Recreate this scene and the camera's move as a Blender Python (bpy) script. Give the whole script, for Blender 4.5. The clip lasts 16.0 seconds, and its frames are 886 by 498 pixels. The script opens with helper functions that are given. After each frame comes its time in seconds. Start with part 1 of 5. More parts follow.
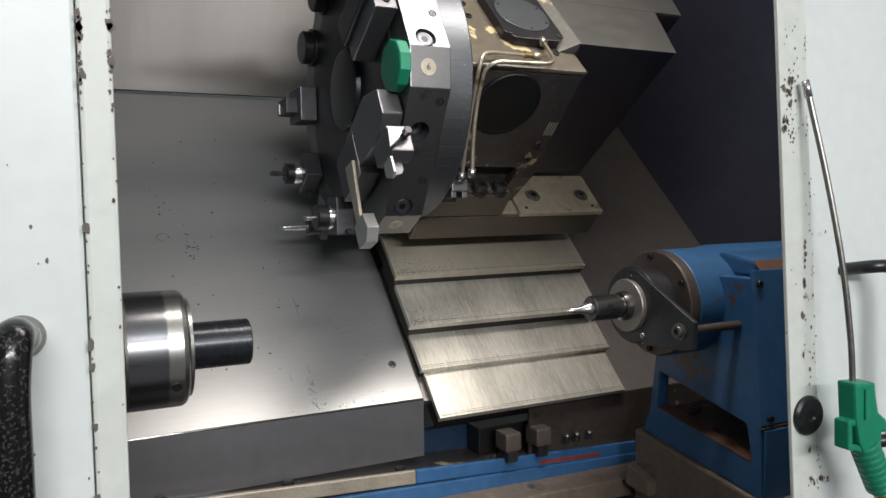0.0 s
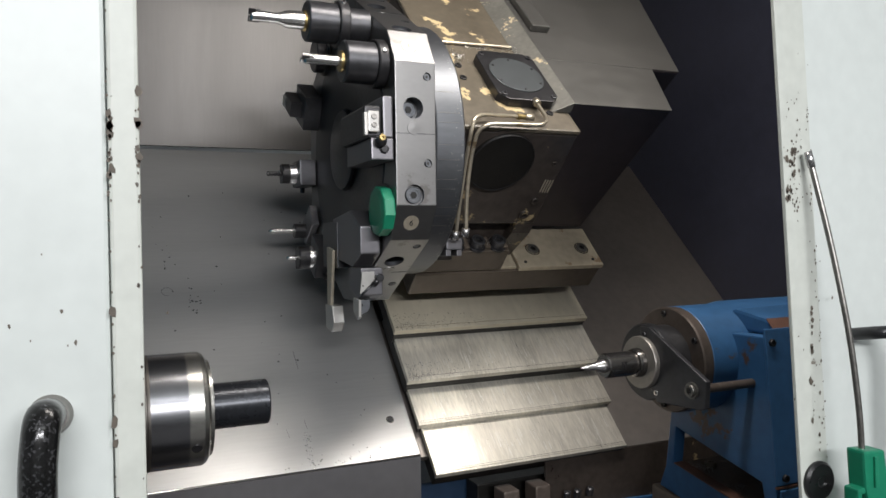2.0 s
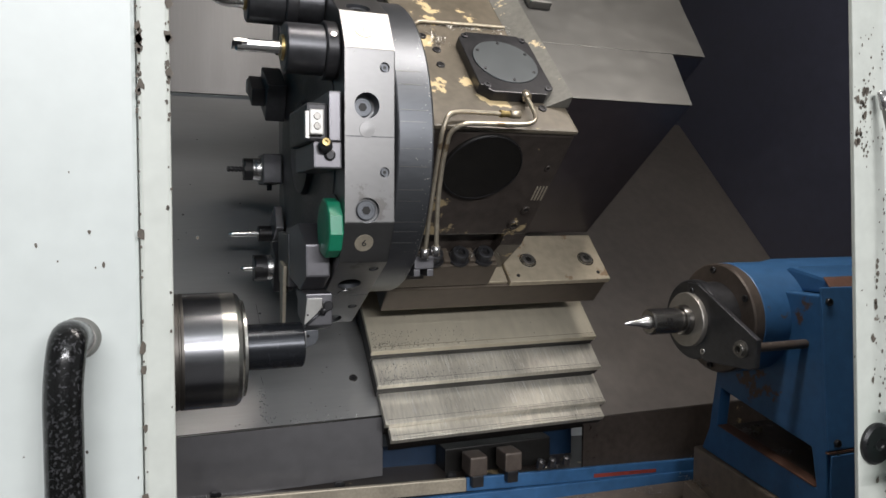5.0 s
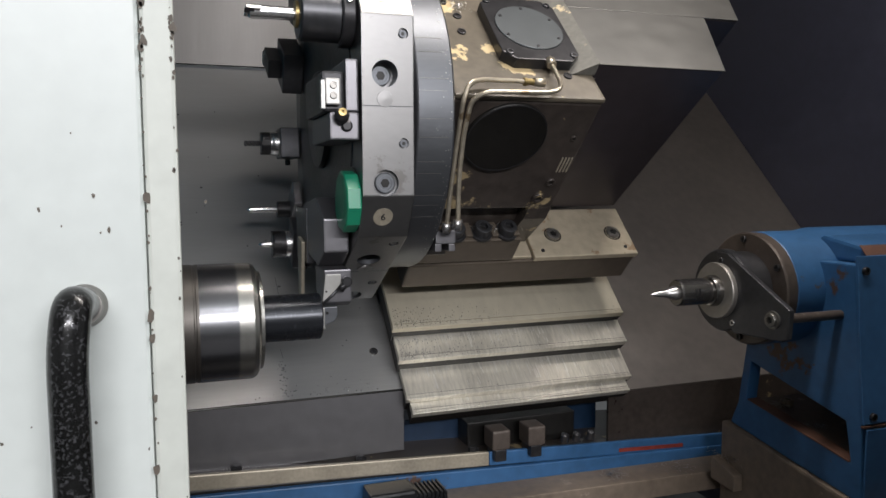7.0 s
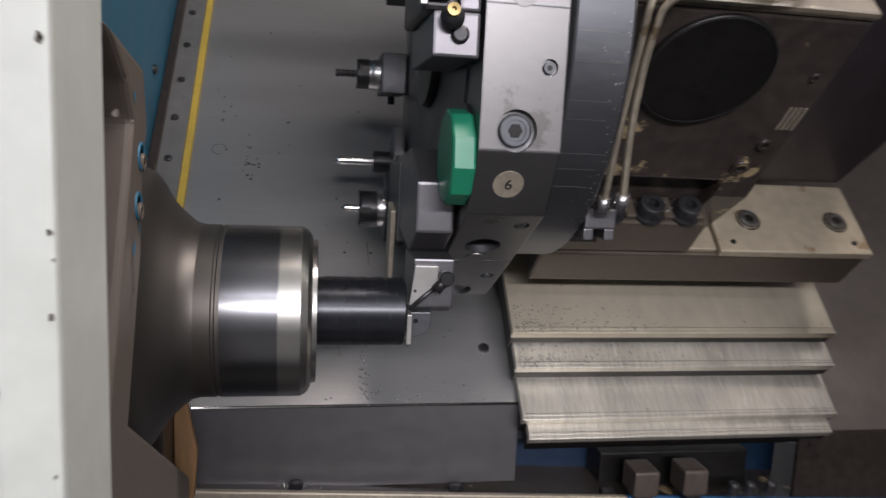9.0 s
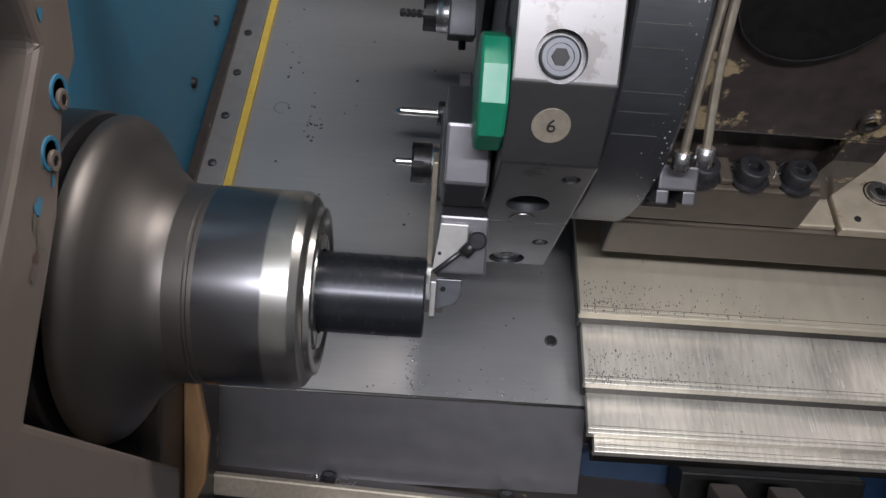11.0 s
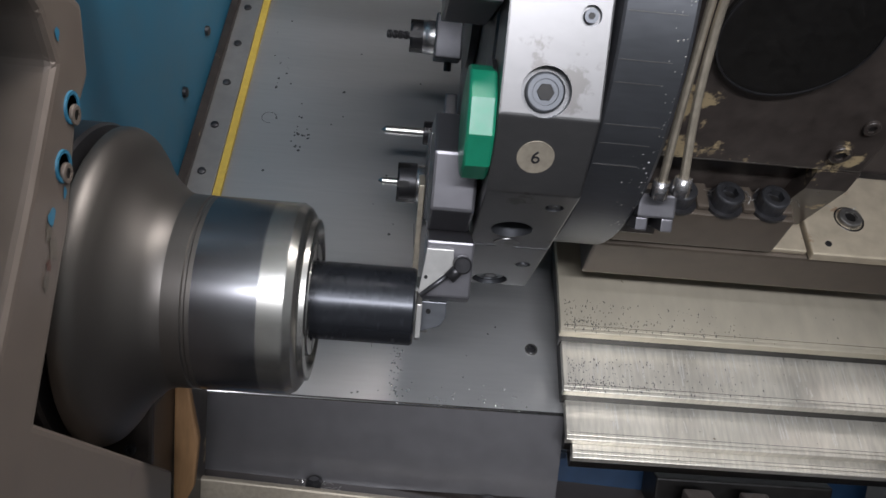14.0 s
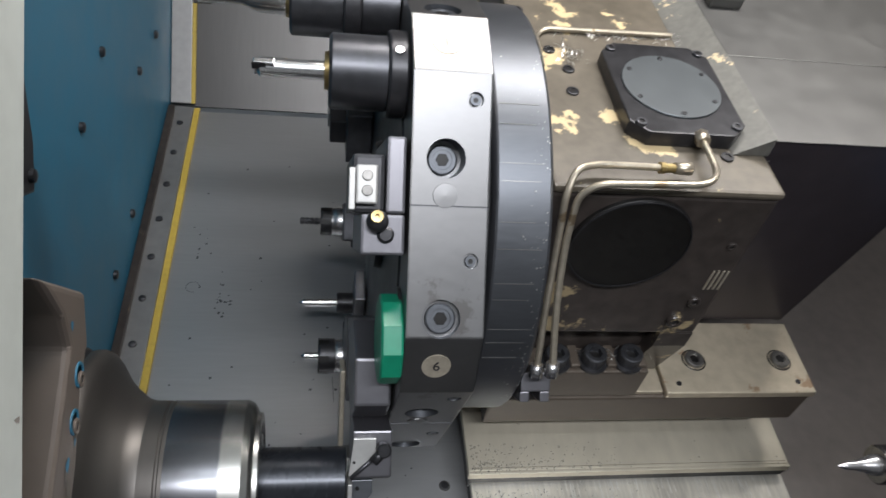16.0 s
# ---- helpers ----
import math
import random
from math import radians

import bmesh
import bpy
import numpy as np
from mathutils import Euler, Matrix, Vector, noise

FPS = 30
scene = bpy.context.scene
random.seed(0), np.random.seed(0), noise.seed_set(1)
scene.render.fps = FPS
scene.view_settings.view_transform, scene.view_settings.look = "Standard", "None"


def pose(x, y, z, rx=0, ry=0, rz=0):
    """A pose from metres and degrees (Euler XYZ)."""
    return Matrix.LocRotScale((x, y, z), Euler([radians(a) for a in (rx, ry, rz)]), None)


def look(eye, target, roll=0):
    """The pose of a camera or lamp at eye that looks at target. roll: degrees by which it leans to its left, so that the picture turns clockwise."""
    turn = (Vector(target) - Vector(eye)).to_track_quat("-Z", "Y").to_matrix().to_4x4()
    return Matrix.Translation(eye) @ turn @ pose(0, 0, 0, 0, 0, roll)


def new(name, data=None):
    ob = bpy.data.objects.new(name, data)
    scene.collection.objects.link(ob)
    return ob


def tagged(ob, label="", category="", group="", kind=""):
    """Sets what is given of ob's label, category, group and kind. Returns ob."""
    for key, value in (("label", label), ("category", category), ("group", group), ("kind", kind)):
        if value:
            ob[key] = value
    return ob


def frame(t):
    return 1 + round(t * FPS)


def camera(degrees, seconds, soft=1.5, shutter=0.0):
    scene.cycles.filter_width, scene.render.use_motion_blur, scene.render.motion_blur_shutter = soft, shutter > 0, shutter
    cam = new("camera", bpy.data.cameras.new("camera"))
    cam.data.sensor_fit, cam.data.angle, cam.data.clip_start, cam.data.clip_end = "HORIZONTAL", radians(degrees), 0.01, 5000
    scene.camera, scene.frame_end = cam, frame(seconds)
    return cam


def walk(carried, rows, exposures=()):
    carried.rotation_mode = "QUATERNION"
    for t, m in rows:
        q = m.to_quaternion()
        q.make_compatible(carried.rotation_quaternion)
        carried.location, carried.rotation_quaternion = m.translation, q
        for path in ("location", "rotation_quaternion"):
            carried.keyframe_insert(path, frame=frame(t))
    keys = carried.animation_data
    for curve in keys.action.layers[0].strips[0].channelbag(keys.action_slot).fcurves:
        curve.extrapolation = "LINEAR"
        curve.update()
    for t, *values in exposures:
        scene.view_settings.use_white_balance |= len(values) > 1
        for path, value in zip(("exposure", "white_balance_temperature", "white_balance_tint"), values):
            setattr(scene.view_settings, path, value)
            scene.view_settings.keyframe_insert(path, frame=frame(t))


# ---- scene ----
cam = camera(60.9, 16.0, 1.5, 0.4)
# seconds, eye x, y, z, then yaw, pitch and roll in degrees
PATH = [
    (0.0, -0.1696, -0.8222, 1.2023, -26.34, -3.85, -0.70),
    (0.5, -0.1608, -0.8328, 1.2083, -25.61, -3.58, -1.01),
    (1.0, -0.1618, -0.8370, 1.2229, -25.46, -2.63, -0.44),
    (1.5, -0.1683, -0.8421, 1.2298, -24.87, -1.46, -0.16),
    (2.0, -0.1671, -0.8488, 1.2360, -24.47, -1.24, -0.74),
    (2.5, -0.1712, -0.8514, 1.2383, -24.03, -0.49, -1.10),
    (3.0, -0.1730, -0.8459, 1.2333, -24.00, -0.63, -0.63),
    (5.5, -0.1532, -0.8167, 1.2070, -20.75, -4.48, 0.14),
    (6.0, -0.1511, -0.8119, 1.2056, -20.25, -4.97, -0.17),
    (6.5, -0.1487, -0.8102, 1.2022, -20.08, -5.11, -0.05),
    (7.0, -0.1457, -0.8023, 1.1987, -19.71, -5.44, -0.12),
    (7.5, -0.1355, -0.7793, 1.1901, -18.30, -6.03, 0.48),
    (8.0, -0.1272, -0.6999, 1.1792, -16.83, -6.89, -0.17),
    (8.5, -0.1235, -0.6140, 1.1783, -16.43, -8.56, -0.13),
    (9.0, -0.0690, -0.5380, 1.1835, -10.15, -9.00, 2.81),
    (9.5, -0.0212, -0.4827, 1.1758, -3.38, -10.90, 3.17),
    (12.0, -0.0004, -0.4464, 1.1722, -1.23, -11.51, 4.20),
    (12.5, -0.0001, -0.4479, 1.1721, -1.61, -11.32, 4.35),
    (13.0, -0.0023, -0.4524, 1.1717, -1.78, -11.09, 4.20),
    (13.5, -0.0059, -0.4560, 1.1741, -2.20, -11.03, 4.68),
    (14.0, -0.0085, -0.4659, 1.1774, -2.87, -10.74, 5.07),
    (14.5, -0.0082, -0.4894, 1.1945, -4.15, -9.58, 4.81),
    (15.0, -0.0132, -0.5143, 1.2162, -5.46, -7.35, 4.24),
    (15.5, -0.0185, -0.5477, 1.2473, -6.39, -4.71, 2.99),
    (16.0, -0.0285, -0.5728, 1.2600, -9.76, -3.05, 1.96),
]
EXPOSURES = [(0.0, 0.05, 6500, 10), (7.5, 0.05, 6500, 12), (9.3, 0.15, 6500, 18), (12.0, 0.38, 6200, 14), (14.0, 0.38, 6200, 13), (16.0, 0.25, 6150, 10)]
walk(cam, [(t, pose(x, y, z, 90 + pitch, 0, yaw) @ pose(0, 0, 0, 0, 0, roll)) for t, x, y, z, yaw, pitch, roll in PATH], EXPOSURES)

# ---- light: a lamp inside the machine above the door, a workshop tube light, and an added fill ----
world = bpy.data.worlds.new("workshop_air")
scene.world = world
world.use_nodes = True
world.node_tree.nodes["Background"].inputs[0].default_value = (0.55, 0.6, 0.65, 1)
world.node_tree.nodes["Background"].inputs[1].default_value = 0.06


def area_lamp(name, m, sx, sy, watts, colour=(1, 1, 1)):
    data = bpy.data.lights.new(name, "AREA")
    data.shape, data.size, data.size_y, data.energy, data.color = "RECTANGLE", sx, sy, watts, colour
    ob = new(name, data)
    ob.matrix_world = m
    return ob


area_lamp("machine_work_lamp", look((0.4, -0.215, 1.94), (0.36, 0.2, 0.9)), 0.78, 0.12, 9.0, (1.0, 0.94, 0.88))
area_lamp("workshop_tube_light", look((-0.1, -3.6, 2.25), (0.1, 0.0, 1.2)), 2.5, 0.2, 108.0, (0.98, 0.98, 1.0))
# unseen fill, added overhead to brighten the walls that the steel reflects
area_lamp("wall_fill_light", look((0.3, -3.0, 3.0), (0.3, -3.02, 0.0)), 2.4, 0.3, 30.0, (0.95, 0.98, 1.0))

# ---- materials ----
def mat(name, colour, rough=0.5, metal=0.0, var=0.25, scale=30.0, bump=0.1, grain=(1, 1, 1), spots=None, spot_scale=12.0, spot_at=0.62, spot_rough=None, coat=0.0, fine=0.0, random_tint=0.0):
    """A procedural surface: two scales of tone, a fine relief, and where spots is given, worn patches of that colour."""
    m = bpy.data.materials.new(name)
    m.use_nodes = True
    nt = m.node_tree
    n, l = nt.nodes, nt.links
    b = n["Principled BSDF"]
    tc = n.new("ShaderNodeTexCoord")
    mp = n.new("ShaderNodeMapping")
    mp.inputs["Scale"].default_value = grain
    l.new(tc.outputs["Object"], mp.inputs["Vector"])
    big = n.new("ShaderNodeTexNoise")
    big.inputs["Scale"].default_value, big.inputs["Detail"].default_value, big.inputs["Roughness"].default_value = scale * 0.25, 5, 0.6
    small = n.new("ShaderNodeTexNoise")
    small.inputs["Scale"].default_value, small.inputs["Detail"].default_value = scale * 4, 4
    l.new(mp.outputs[0], big.inputs["Vector"])
    l.new(mp.outputs[0], small.inputs["Vector"])
    mix = n.new("ShaderNodeMath")
    mix.operation = "MULTIPLY_ADD"
    mix.inputs[1].default_value = 0.6
    half = n.new("ShaderNodeMath")
    half.operation = "MULTIPLY"
    half.inputs[1].default_value = 0.4
    l.new(small.outputs["Fac"], half.inputs[0])
    l.new(big.outputs["Fac"], mix.inputs[0])
    l.new(half.outputs[0], mix.inputs[2])
    ramp = n.new("ShaderNodeValToRGB")
    lo = [c * (1 - var) for c in colour]
    hi = [min(1.0, c * (1 + var)) for c in colour]
    ramp.color_ramp.elements[0].position, ramp.color_ramp.elements[1].position = 0.33, 0.67
    ramp.color_ramp.elements[0].color, ramp.color_ramp.elements[1].color = (*lo, 1), (*hi, 1)
    l.new(mix.outputs[0], ramp.inputs[0])
    out = ramp.outputs[0]
    rr = n.new("ShaderNodeMapRange")
    rr.inputs["From Min"].default_value, rr.inputs["From Max"].default_value = 0.3, 0.7
    rr.inputs["To Min"].default_value, rr.inputs["To Max"].default_value = max(0.03, rough * (1 - min(0.2, 1.2 * var))), min(1.0, rough * (1 + min(0.2, 1.2 * var)))
    l.new(mix.outputs[0], rr.inputs["Value"])
    rough_out = rr.outputs[0]
    if spots:
        sp = n.new("ShaderNodeTexNoise")
        sp.inputs["Scale"].default_value, sp.inputs["Detail"].default_value, sp.inputs["Roughness"].default_value = spot_scale, 8, 0.65
        l.new(tc.outputs["Object"], sp.inputs["Vector"])
        st = n.new("ShaderNodeMapRange")
        st.inputs["From Min"].default_value, st.inputs["From Max"].default_value = spot_at, spot_at + 0.025
        l.new(sp.outputs["Fac"], st.inputs["Value"])
        mx = n.new("ShaderNodeMix")
        mx.data_type = "RGBA"
        l.new(st.outputs[0], mx.inputs["Factor"])
        l.new(out, mx.inputs["A"])
        mx.inputs["B"].default_value = (*spots, 1)
        out = mx.outputs["Result"]
    if random_tint:
        oi = n.new("ShaderNodeObjectInfo")
        hv = n.new("ShaderNodeHueSaturation")
        rv = n.new("ShaderNodeMapRange")
        rv.inputs["To Min"].default_value, rv.inputs["To Max"].default_value = 1 - random_tint, 1 + random_tint
        l.new(oi.outputs["Random"], rv.inputs["Value"])
        l.new(rv.outputs[0], hv.inputs["Value"])
        l.new(out, hv.inputs["Color"])
        out = hv.outputs[0]
    l.new(out, b.inputs["Base Color"])
    l.new(rough_out, b.inputs["Roughness"])
    b.inputs["Metallic"].default_value = metal
    b.inputs["Coat Weight"].default_value = coat
    if bump:
        bp = n.new("ShaderNodeBump")
        bp.inputs["Strength"].default_value, bp.inputs["Distance"].default_value = bump, 0.001
        l.new(mix.outputs[0], bp.inputs["Height"])
        l.new(bp.outputs[0], b.inputs["Normal"])
    return m


WHITE = mat("white_door_paint", (0.62, 0.655, 0.63), 0.38, 0, 0.05, 14, 0.15)
CHIP = mat("chipped_paint_primer", (0.12, 0.1, 0.08), 0.7, 0, 0.4, 60, 0.3)
EDGE = mat("worn_white_edge_paint", (0.58, 0.6, 0.55), 0.45, 0, 0.08, 20, 0.2, spots=(0.17, 0.14, 0.11), spot_scale=38, spot_at=0.71)
SHEET = mat("brushed_steel_sheet", (0.43, 0.428, 0.42), 0.33, 0.66, 0.05, 22, 0.02, (0.25, 3, 3))
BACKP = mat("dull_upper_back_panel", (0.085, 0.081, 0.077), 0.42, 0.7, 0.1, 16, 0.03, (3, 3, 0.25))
FLANGE = mat("dark_folded_flange", (0.19, 0.185, 0.19), 0.42, 0.75, 0.08, 14, 0.03)
SIDE = mat("oil_browned_slide_side", (0.1, 0.08, 0.062), 0.4, 0.3, 0.2, 16, 0.08)
STAINED = mat("dusty_bearing_plate", (0.3, 0.28, 0.255), 0.42, 0.7, 0.15, 26, 0.02)
QUILL = mat("oily_ground_quill", (0.24, 0.23, 0.22), 0.22, 0.95, 0.1, 30, 0.01, (0.4, 3, 3))
COLLAR = mat("oil_browned_collar", (0.1, 0.08, 0.068), 0.42, 0.4, 0.25, 30, 0.1, spots=(0.2, 0.16, 0.13), spot_scale=40, spot_at=0.66)
FILMED = mat("oil_filmed_cover_steel", (0.54, 0.49, 0.385), 0.4, 0.5, 0.13, 14, 0.01, (1.2, 0.5, 0.5), spots=(0.2, 0.165, 0.11), spot_scale=120, spot_at=0.7)
LEDGE = mat("oily_steel_guard", (0.235, 0.212, 0.195), 0.4, 0.8, 0.12, 14, 0.04)
COVER = mat("scuffed_way_cover_steel", (0.61, 0.575, 0.5), 0.33, 0.62, 0.25, 40, 0.002, (2.0, 0.28, 0.28), spots=(0.2, 0.165, 0.11), spot_scale=190, spot_at=0.66)
SLIDE = mat("stained_ground_slide", (0.5, 0.43, 0.32), 0.38, 0.5, 0.2, 18, 0.04, spots=(0.36, 0.25, 0.16), spot_scale=14, spot_at=0.555)
STEEL = mat("ground_steel", (0.46, 0.45, 0.45), 0.26, 0.9, 0.05, 40, 0.01, (0.4, 3, 3))
FLAT = mat("ground_turret_face", (0.21, 0.206, 0.203), 0.37, 0.95, 0.06, 20, 0.01, (1, 2, 2), spots=(0.155, 0.148, 0.142), spot_scale=16, spot_at=0.6)
RING = mat("turned_turret_ring", (0.125, 0.13, 0.14), 0.42, 0.85, 0.1, 30, 0.03, (0.6, 3, 3))
DARK = mat("black_oxide_steel", (0.035, 0.034, 0.036), 0.36, 0.5, 0.3, 40, 0.15)
HOLDER = mat("blued_tool_holder", (0.075, 0.075, 0.08), 0.36, 0.75, 0.2, 35, 0.08)
BRIGHT = mat("bright_machined_steel", (0.62, 0.61, 0.59), 0.22, 0.95, 0.1, 60, 0.05)
CHUCK = mat("polished_chuck_steel", (0.43, 0.42, 0.39), 0.27, 0.95, 0.02, 30, 0.0, (3, 0.03, 0.03))
FLARE = mat("spun_chuck_flange", (0.135, 0.124, 0.113), 0.45, 0.9, 0.03, 30, 0.0, (3, 0.03, 0.03))
CHUCKDARK = mat("darkened_chuck_band", (0.2, 0.2, 0.21), 0.24, 0.95, 0.02, 30, 0.0, (3, 0.03, 0.03))
BAR = mat("black_bar_stock", (0.028, 0.03, 0.035), 0.27, 0.55, 0.12, 30, 0.0, (1, 1, 1))
TAN = mat("oily_chipped_tan_housing", (0.1, 0.084, 0.062), 0.42, 0.05, 0.3, 24, 0.2, spots=(0.5, 0.39, 0.22), spot_scale=19, spot_at=0.595)
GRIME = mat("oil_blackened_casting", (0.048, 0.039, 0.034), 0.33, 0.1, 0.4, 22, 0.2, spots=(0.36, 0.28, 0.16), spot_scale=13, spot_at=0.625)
BOXDARK = mat("dark_box_sheet", (0.045, 0.037, 0.042), 0.36, 0.3, 0.2, 12, 0.05)
SEAL = mat("grey_sealed_joint", (0.13, 0.125, 0.11), 0.5, 0.2, 0.25, 40, 0.3, spots=(0.5, 0.41, 0.26), spot_scale=28, spot_at=0.6)
CAPGREY = mat("blue_grey_cover_disc", (0.095, 0.103, 0.107), 0.4, 0.6, 0.08, 10, 0.02)
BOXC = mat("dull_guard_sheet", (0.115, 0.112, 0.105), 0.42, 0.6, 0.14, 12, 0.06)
# apron blue with the covers' shadow put into the colour
SHADEDBLUE = mat("shaded_blue_paint", (0.006, 0.02, 0.046), 0.4, 0, 0.25, 20, 0.15)
BLUE = mat("blue_machine_paint", (0.03, 0.1, 0.225), 0.42, 0, 0.22, 16, 0.15, spots=(0.085, 0.05, 0.036), spot_scale=9, spot_at=0.64)
RUST = mat("bare_rusty_iron", (0.13, 0.065, 0.045), 0.55, 0.2, 0.35, 50, 0.3)
WORNBOLT = mat("worn_black_bolt", (0.22, 0.21, 0.195), 0.34, 0.85, 0.25, 60, 0.1)
BLUEWALL = mat("teal_blue_headstock_paint", (0.028, 0.145, 0.235), 0.45, 0, 0.16, 8, 0.12, spots=(0.02, 0.07, 0.11), spot_scale=30, spot_at=0.74)
NAVY = mat("dark_navy_panel", (0.03, 0.032, 0.05), 0.5, 0, 0.2, 14, 0.08)
BROWN = mat("rusty_oiled_base", (0.19, 0.15, 0.115), 0.5, 0.25, 0.3, 20, 0.25, spots=(0.3, 0.24, 0.19), spot_scale=16, spot_at=0.63)
GUARD = mat("brown_cast_guard", (0.145, 0.118, 0.097), 0.48, 0.2, 0.1, 16, 0.12, spots=(0.13, 0.1, 0.09), spot_scale=12, spot_at=0.67)
GREEN = mat("green_plastic", (0.009, 0.185, 0.1), 0.35, 0, 0.12, 40, 0.1)
BLACK = mat("black_plastic", (0.012, 0.012, 0.013), 0.3, 0, 0.3, 40, 0.1)
WORNH = mat("worn_black_chrome_handle", (0.02, 0.02, 0.02), 0.22, 0.6, 0.3, 30, 0.2, spots=(0.1, 0.1, 0.105), spot_scale=420, spot_at=0.55)
YELLOW = mat("yellow_wiper_rubber", (0.5, 0.36, 0.06), 0.6, 0, 0.15, 40, 0.2)
STRIP = mat("grey_wiper_strip", (0.3, 0.29, 0.28), 0.4, 0.6, 0.12, 20, 0.08)
BRASS = mat("brass", (0.36, 0.27, 0.12), 0.35, 0.9, 0.15, 60, 0.1)
RUSTPIN = mat("tarnished_pin", (0.42, 0.37, 0.29), 0.45, 0.5, 0.2, 60, 0.2)
PIPE = mat("steel_oil_pipe", (0.42, 0.37, 0.29), 0.33, 0.8, 0.2, 40, 0.1, spots=(0.25, 0.19, 0.12), spot_scale=25, spot_at=0.62)
WOOD = mat("pale_wood_wedge", (0.27, 0.15, 0.065), 0.6, 0, 0.25, 20, 0.2, (4, 4, 0.6))
SCUFF = mat("bright_scuffed_steel", (0.74, 0.72, 0.67), 0.3, 0.75, 0.1, 60, 0.0)
CHIPS = mat("steel_chips", (0.4, 0.39, 0.37), 0.35, 0.95, 0.2, 80, 0.0)
MARK = mat("dried_coolant_marks", (0.06, 0.06, 0.06), 0.6, 0.1, 0.3, 60, 0.0)
FLOORM = mat("workshop_concrete", (0.05, 0.05, 0.05), 0.6, 0, 0.25, 6, 0.2)
WALLM = mat("workshop_wall_paint", (0.68, 0.7, 0.7), 0.7, 0, 0.06, 4, 0.1)
PURPLE = mat("ground_tool_block", (0.17, 0.165, 0.175), 0.36, 0.8, 0.05, 40, 0.06)
PALE = mat("pale_ground_insert_steel", (0.4, 0.39, 0.37), 0.35, 0.5, 0.08, 60, 0.05)
BORE = mat("oily_black_bore", (0.012, 0.011, 0.01), 0.4, 0.3, 0.3, 40, 0.1)


# ---- mesh helpers ----
def mk(verts, faces):
    bm = bmesh.new()
    vs = [bm.verts.new(v) for v in verts]
    for f in faces:
        bm.faces.new([vs[i] for i in f])
    bmesh.ops.recalc_face_normals(bm, faces=bm.faces)
    return bm


def bev(bm, w, seg=2):
    if w:
        bmesh.ops.bevel(bm, geom=[e for e in bm.edges if len(e.link_faces) == 2 and e.calc_face_angle(0) > 0.3], offset=w, segments=seg, profile=0.6, affect="EDGES", clamp_overlap=True)
    return bm


def joined(*bms):
    out = bmesh.new()
    for b in bms:
        me = bpy.data.meshes.new("t")
        b.to_mesh(me)
        out.from_mesh(me)
        bpy.data.meshes.remove(me)
        b.free()
    return out


def moved(bm, m):
    bmesh.ops.transform(bm, matrix=m, verts=bm.verts)
    return bm


def box(x0, x1, y0, y1, z0, z1, w=0.002):
    v = [(x, y, z) for x in (x0, x1) for y in (y0, y1) for z in (z0, z1)]
    return bev(mk(v, [(0, 1, 3, 2), (4, 6, 7, 5), (0, 4, 5, 1), (2, 3, 7, 6), (0, 2, 6, 4), (1, 5, 7, 3)]), w)


def slant(x, c, k):
    """A point by x, its height c above the 45 degree line (z - y), and its way k up it (z + y)."""
    return (x, (k - c) / 2, (k + c) / 2)


def sbox(x0, x1, c0, c1, k0, k1, w=0.002):
    v = [slant(x, c, k) for x in (x0, x1) for c in (c0, c1) for k in (k0, k1)]
    return bev(mk(v, [(0, 1, 3, 2), (4, 6, 7, 5), (0, 4, 5, 1), (2, 3, 7, 6), (0, 2, 6, 4), (1, 5, 7, 3)]), w)


def sprism(poly, c0, c1, w=0.0):
    """A polygon of (x, way up the slant), drawn out square to the slant."""
    n = len(poly)
    v = [slant(x, c, k) for c in (c0, c1) for x, k in poly]
    return bev(mk(v, [tuple(range(n)), tuple(range(n, 2 * n))] + [(i, (i + 1) % n, n + (i + 1) % n, n + i) for i in range(n)]), w)


def prism(poly, x0, x1, w=0.0):
    """A polygon of (y, z), drawn out along x."""
    n = len(poly)
    v = [(x0, *p) for p in poly] + [(x1, *p) for p in poly]
    return bev(mk(v, [tuple(range(n)), tuple(range(n, 2 * n))] + [(i, (i + 1) % n, n + (i + 1) % n, n + i) for i in range(n)]), w)


def prism_y(poly, y0, y1, w=0.0):
    """A polygon of (x, z), drawn out along y."""
    n = len(poly)
    v = [(p[0], y0, p[1]) for p in poly] + [(p[0], y1, p[1]) for p in poly]
    return bev(mk(v, [tuple(range(n)), tuple(range(n, 2 * n))] + [(i, (i + 1) % n, n + (i + 1) % n, n + i) for i in range(n)]), w)


def lathe(prof, seg=48, m=None, open_start=False):
    """A profile of (x, r) turned about the x axis; ends with r above zero are closed."""
    v, f = [], []
    for x, r in prof:
        for i in range(seg):
            a = 2 * math.pi * i / seg
            v.append((x, r * math.cos(a), r * math.sin(a)))
    for j in range(len(prof) - 1):
        for i in range(seg):
            k = (i + 1) % seg
            f.append((j * seg + i, j * seg + k, (j + 1) * seg + k, (j + 1) * seg + i))
    bm = mk(v, f + ([] if open_start else [tuple(range(seg))]) + [tuple(range((len(prof) - 1) * seg, len(prof) * seg))])
    bmesh.ops.remove_doubles(bm, verts=bm.verts, dist=1e-6)
    for face in bm.faces:
        face.smooth = len(face.verts) == 4
    if m is not None:
        moved(bm, m)
    return bm


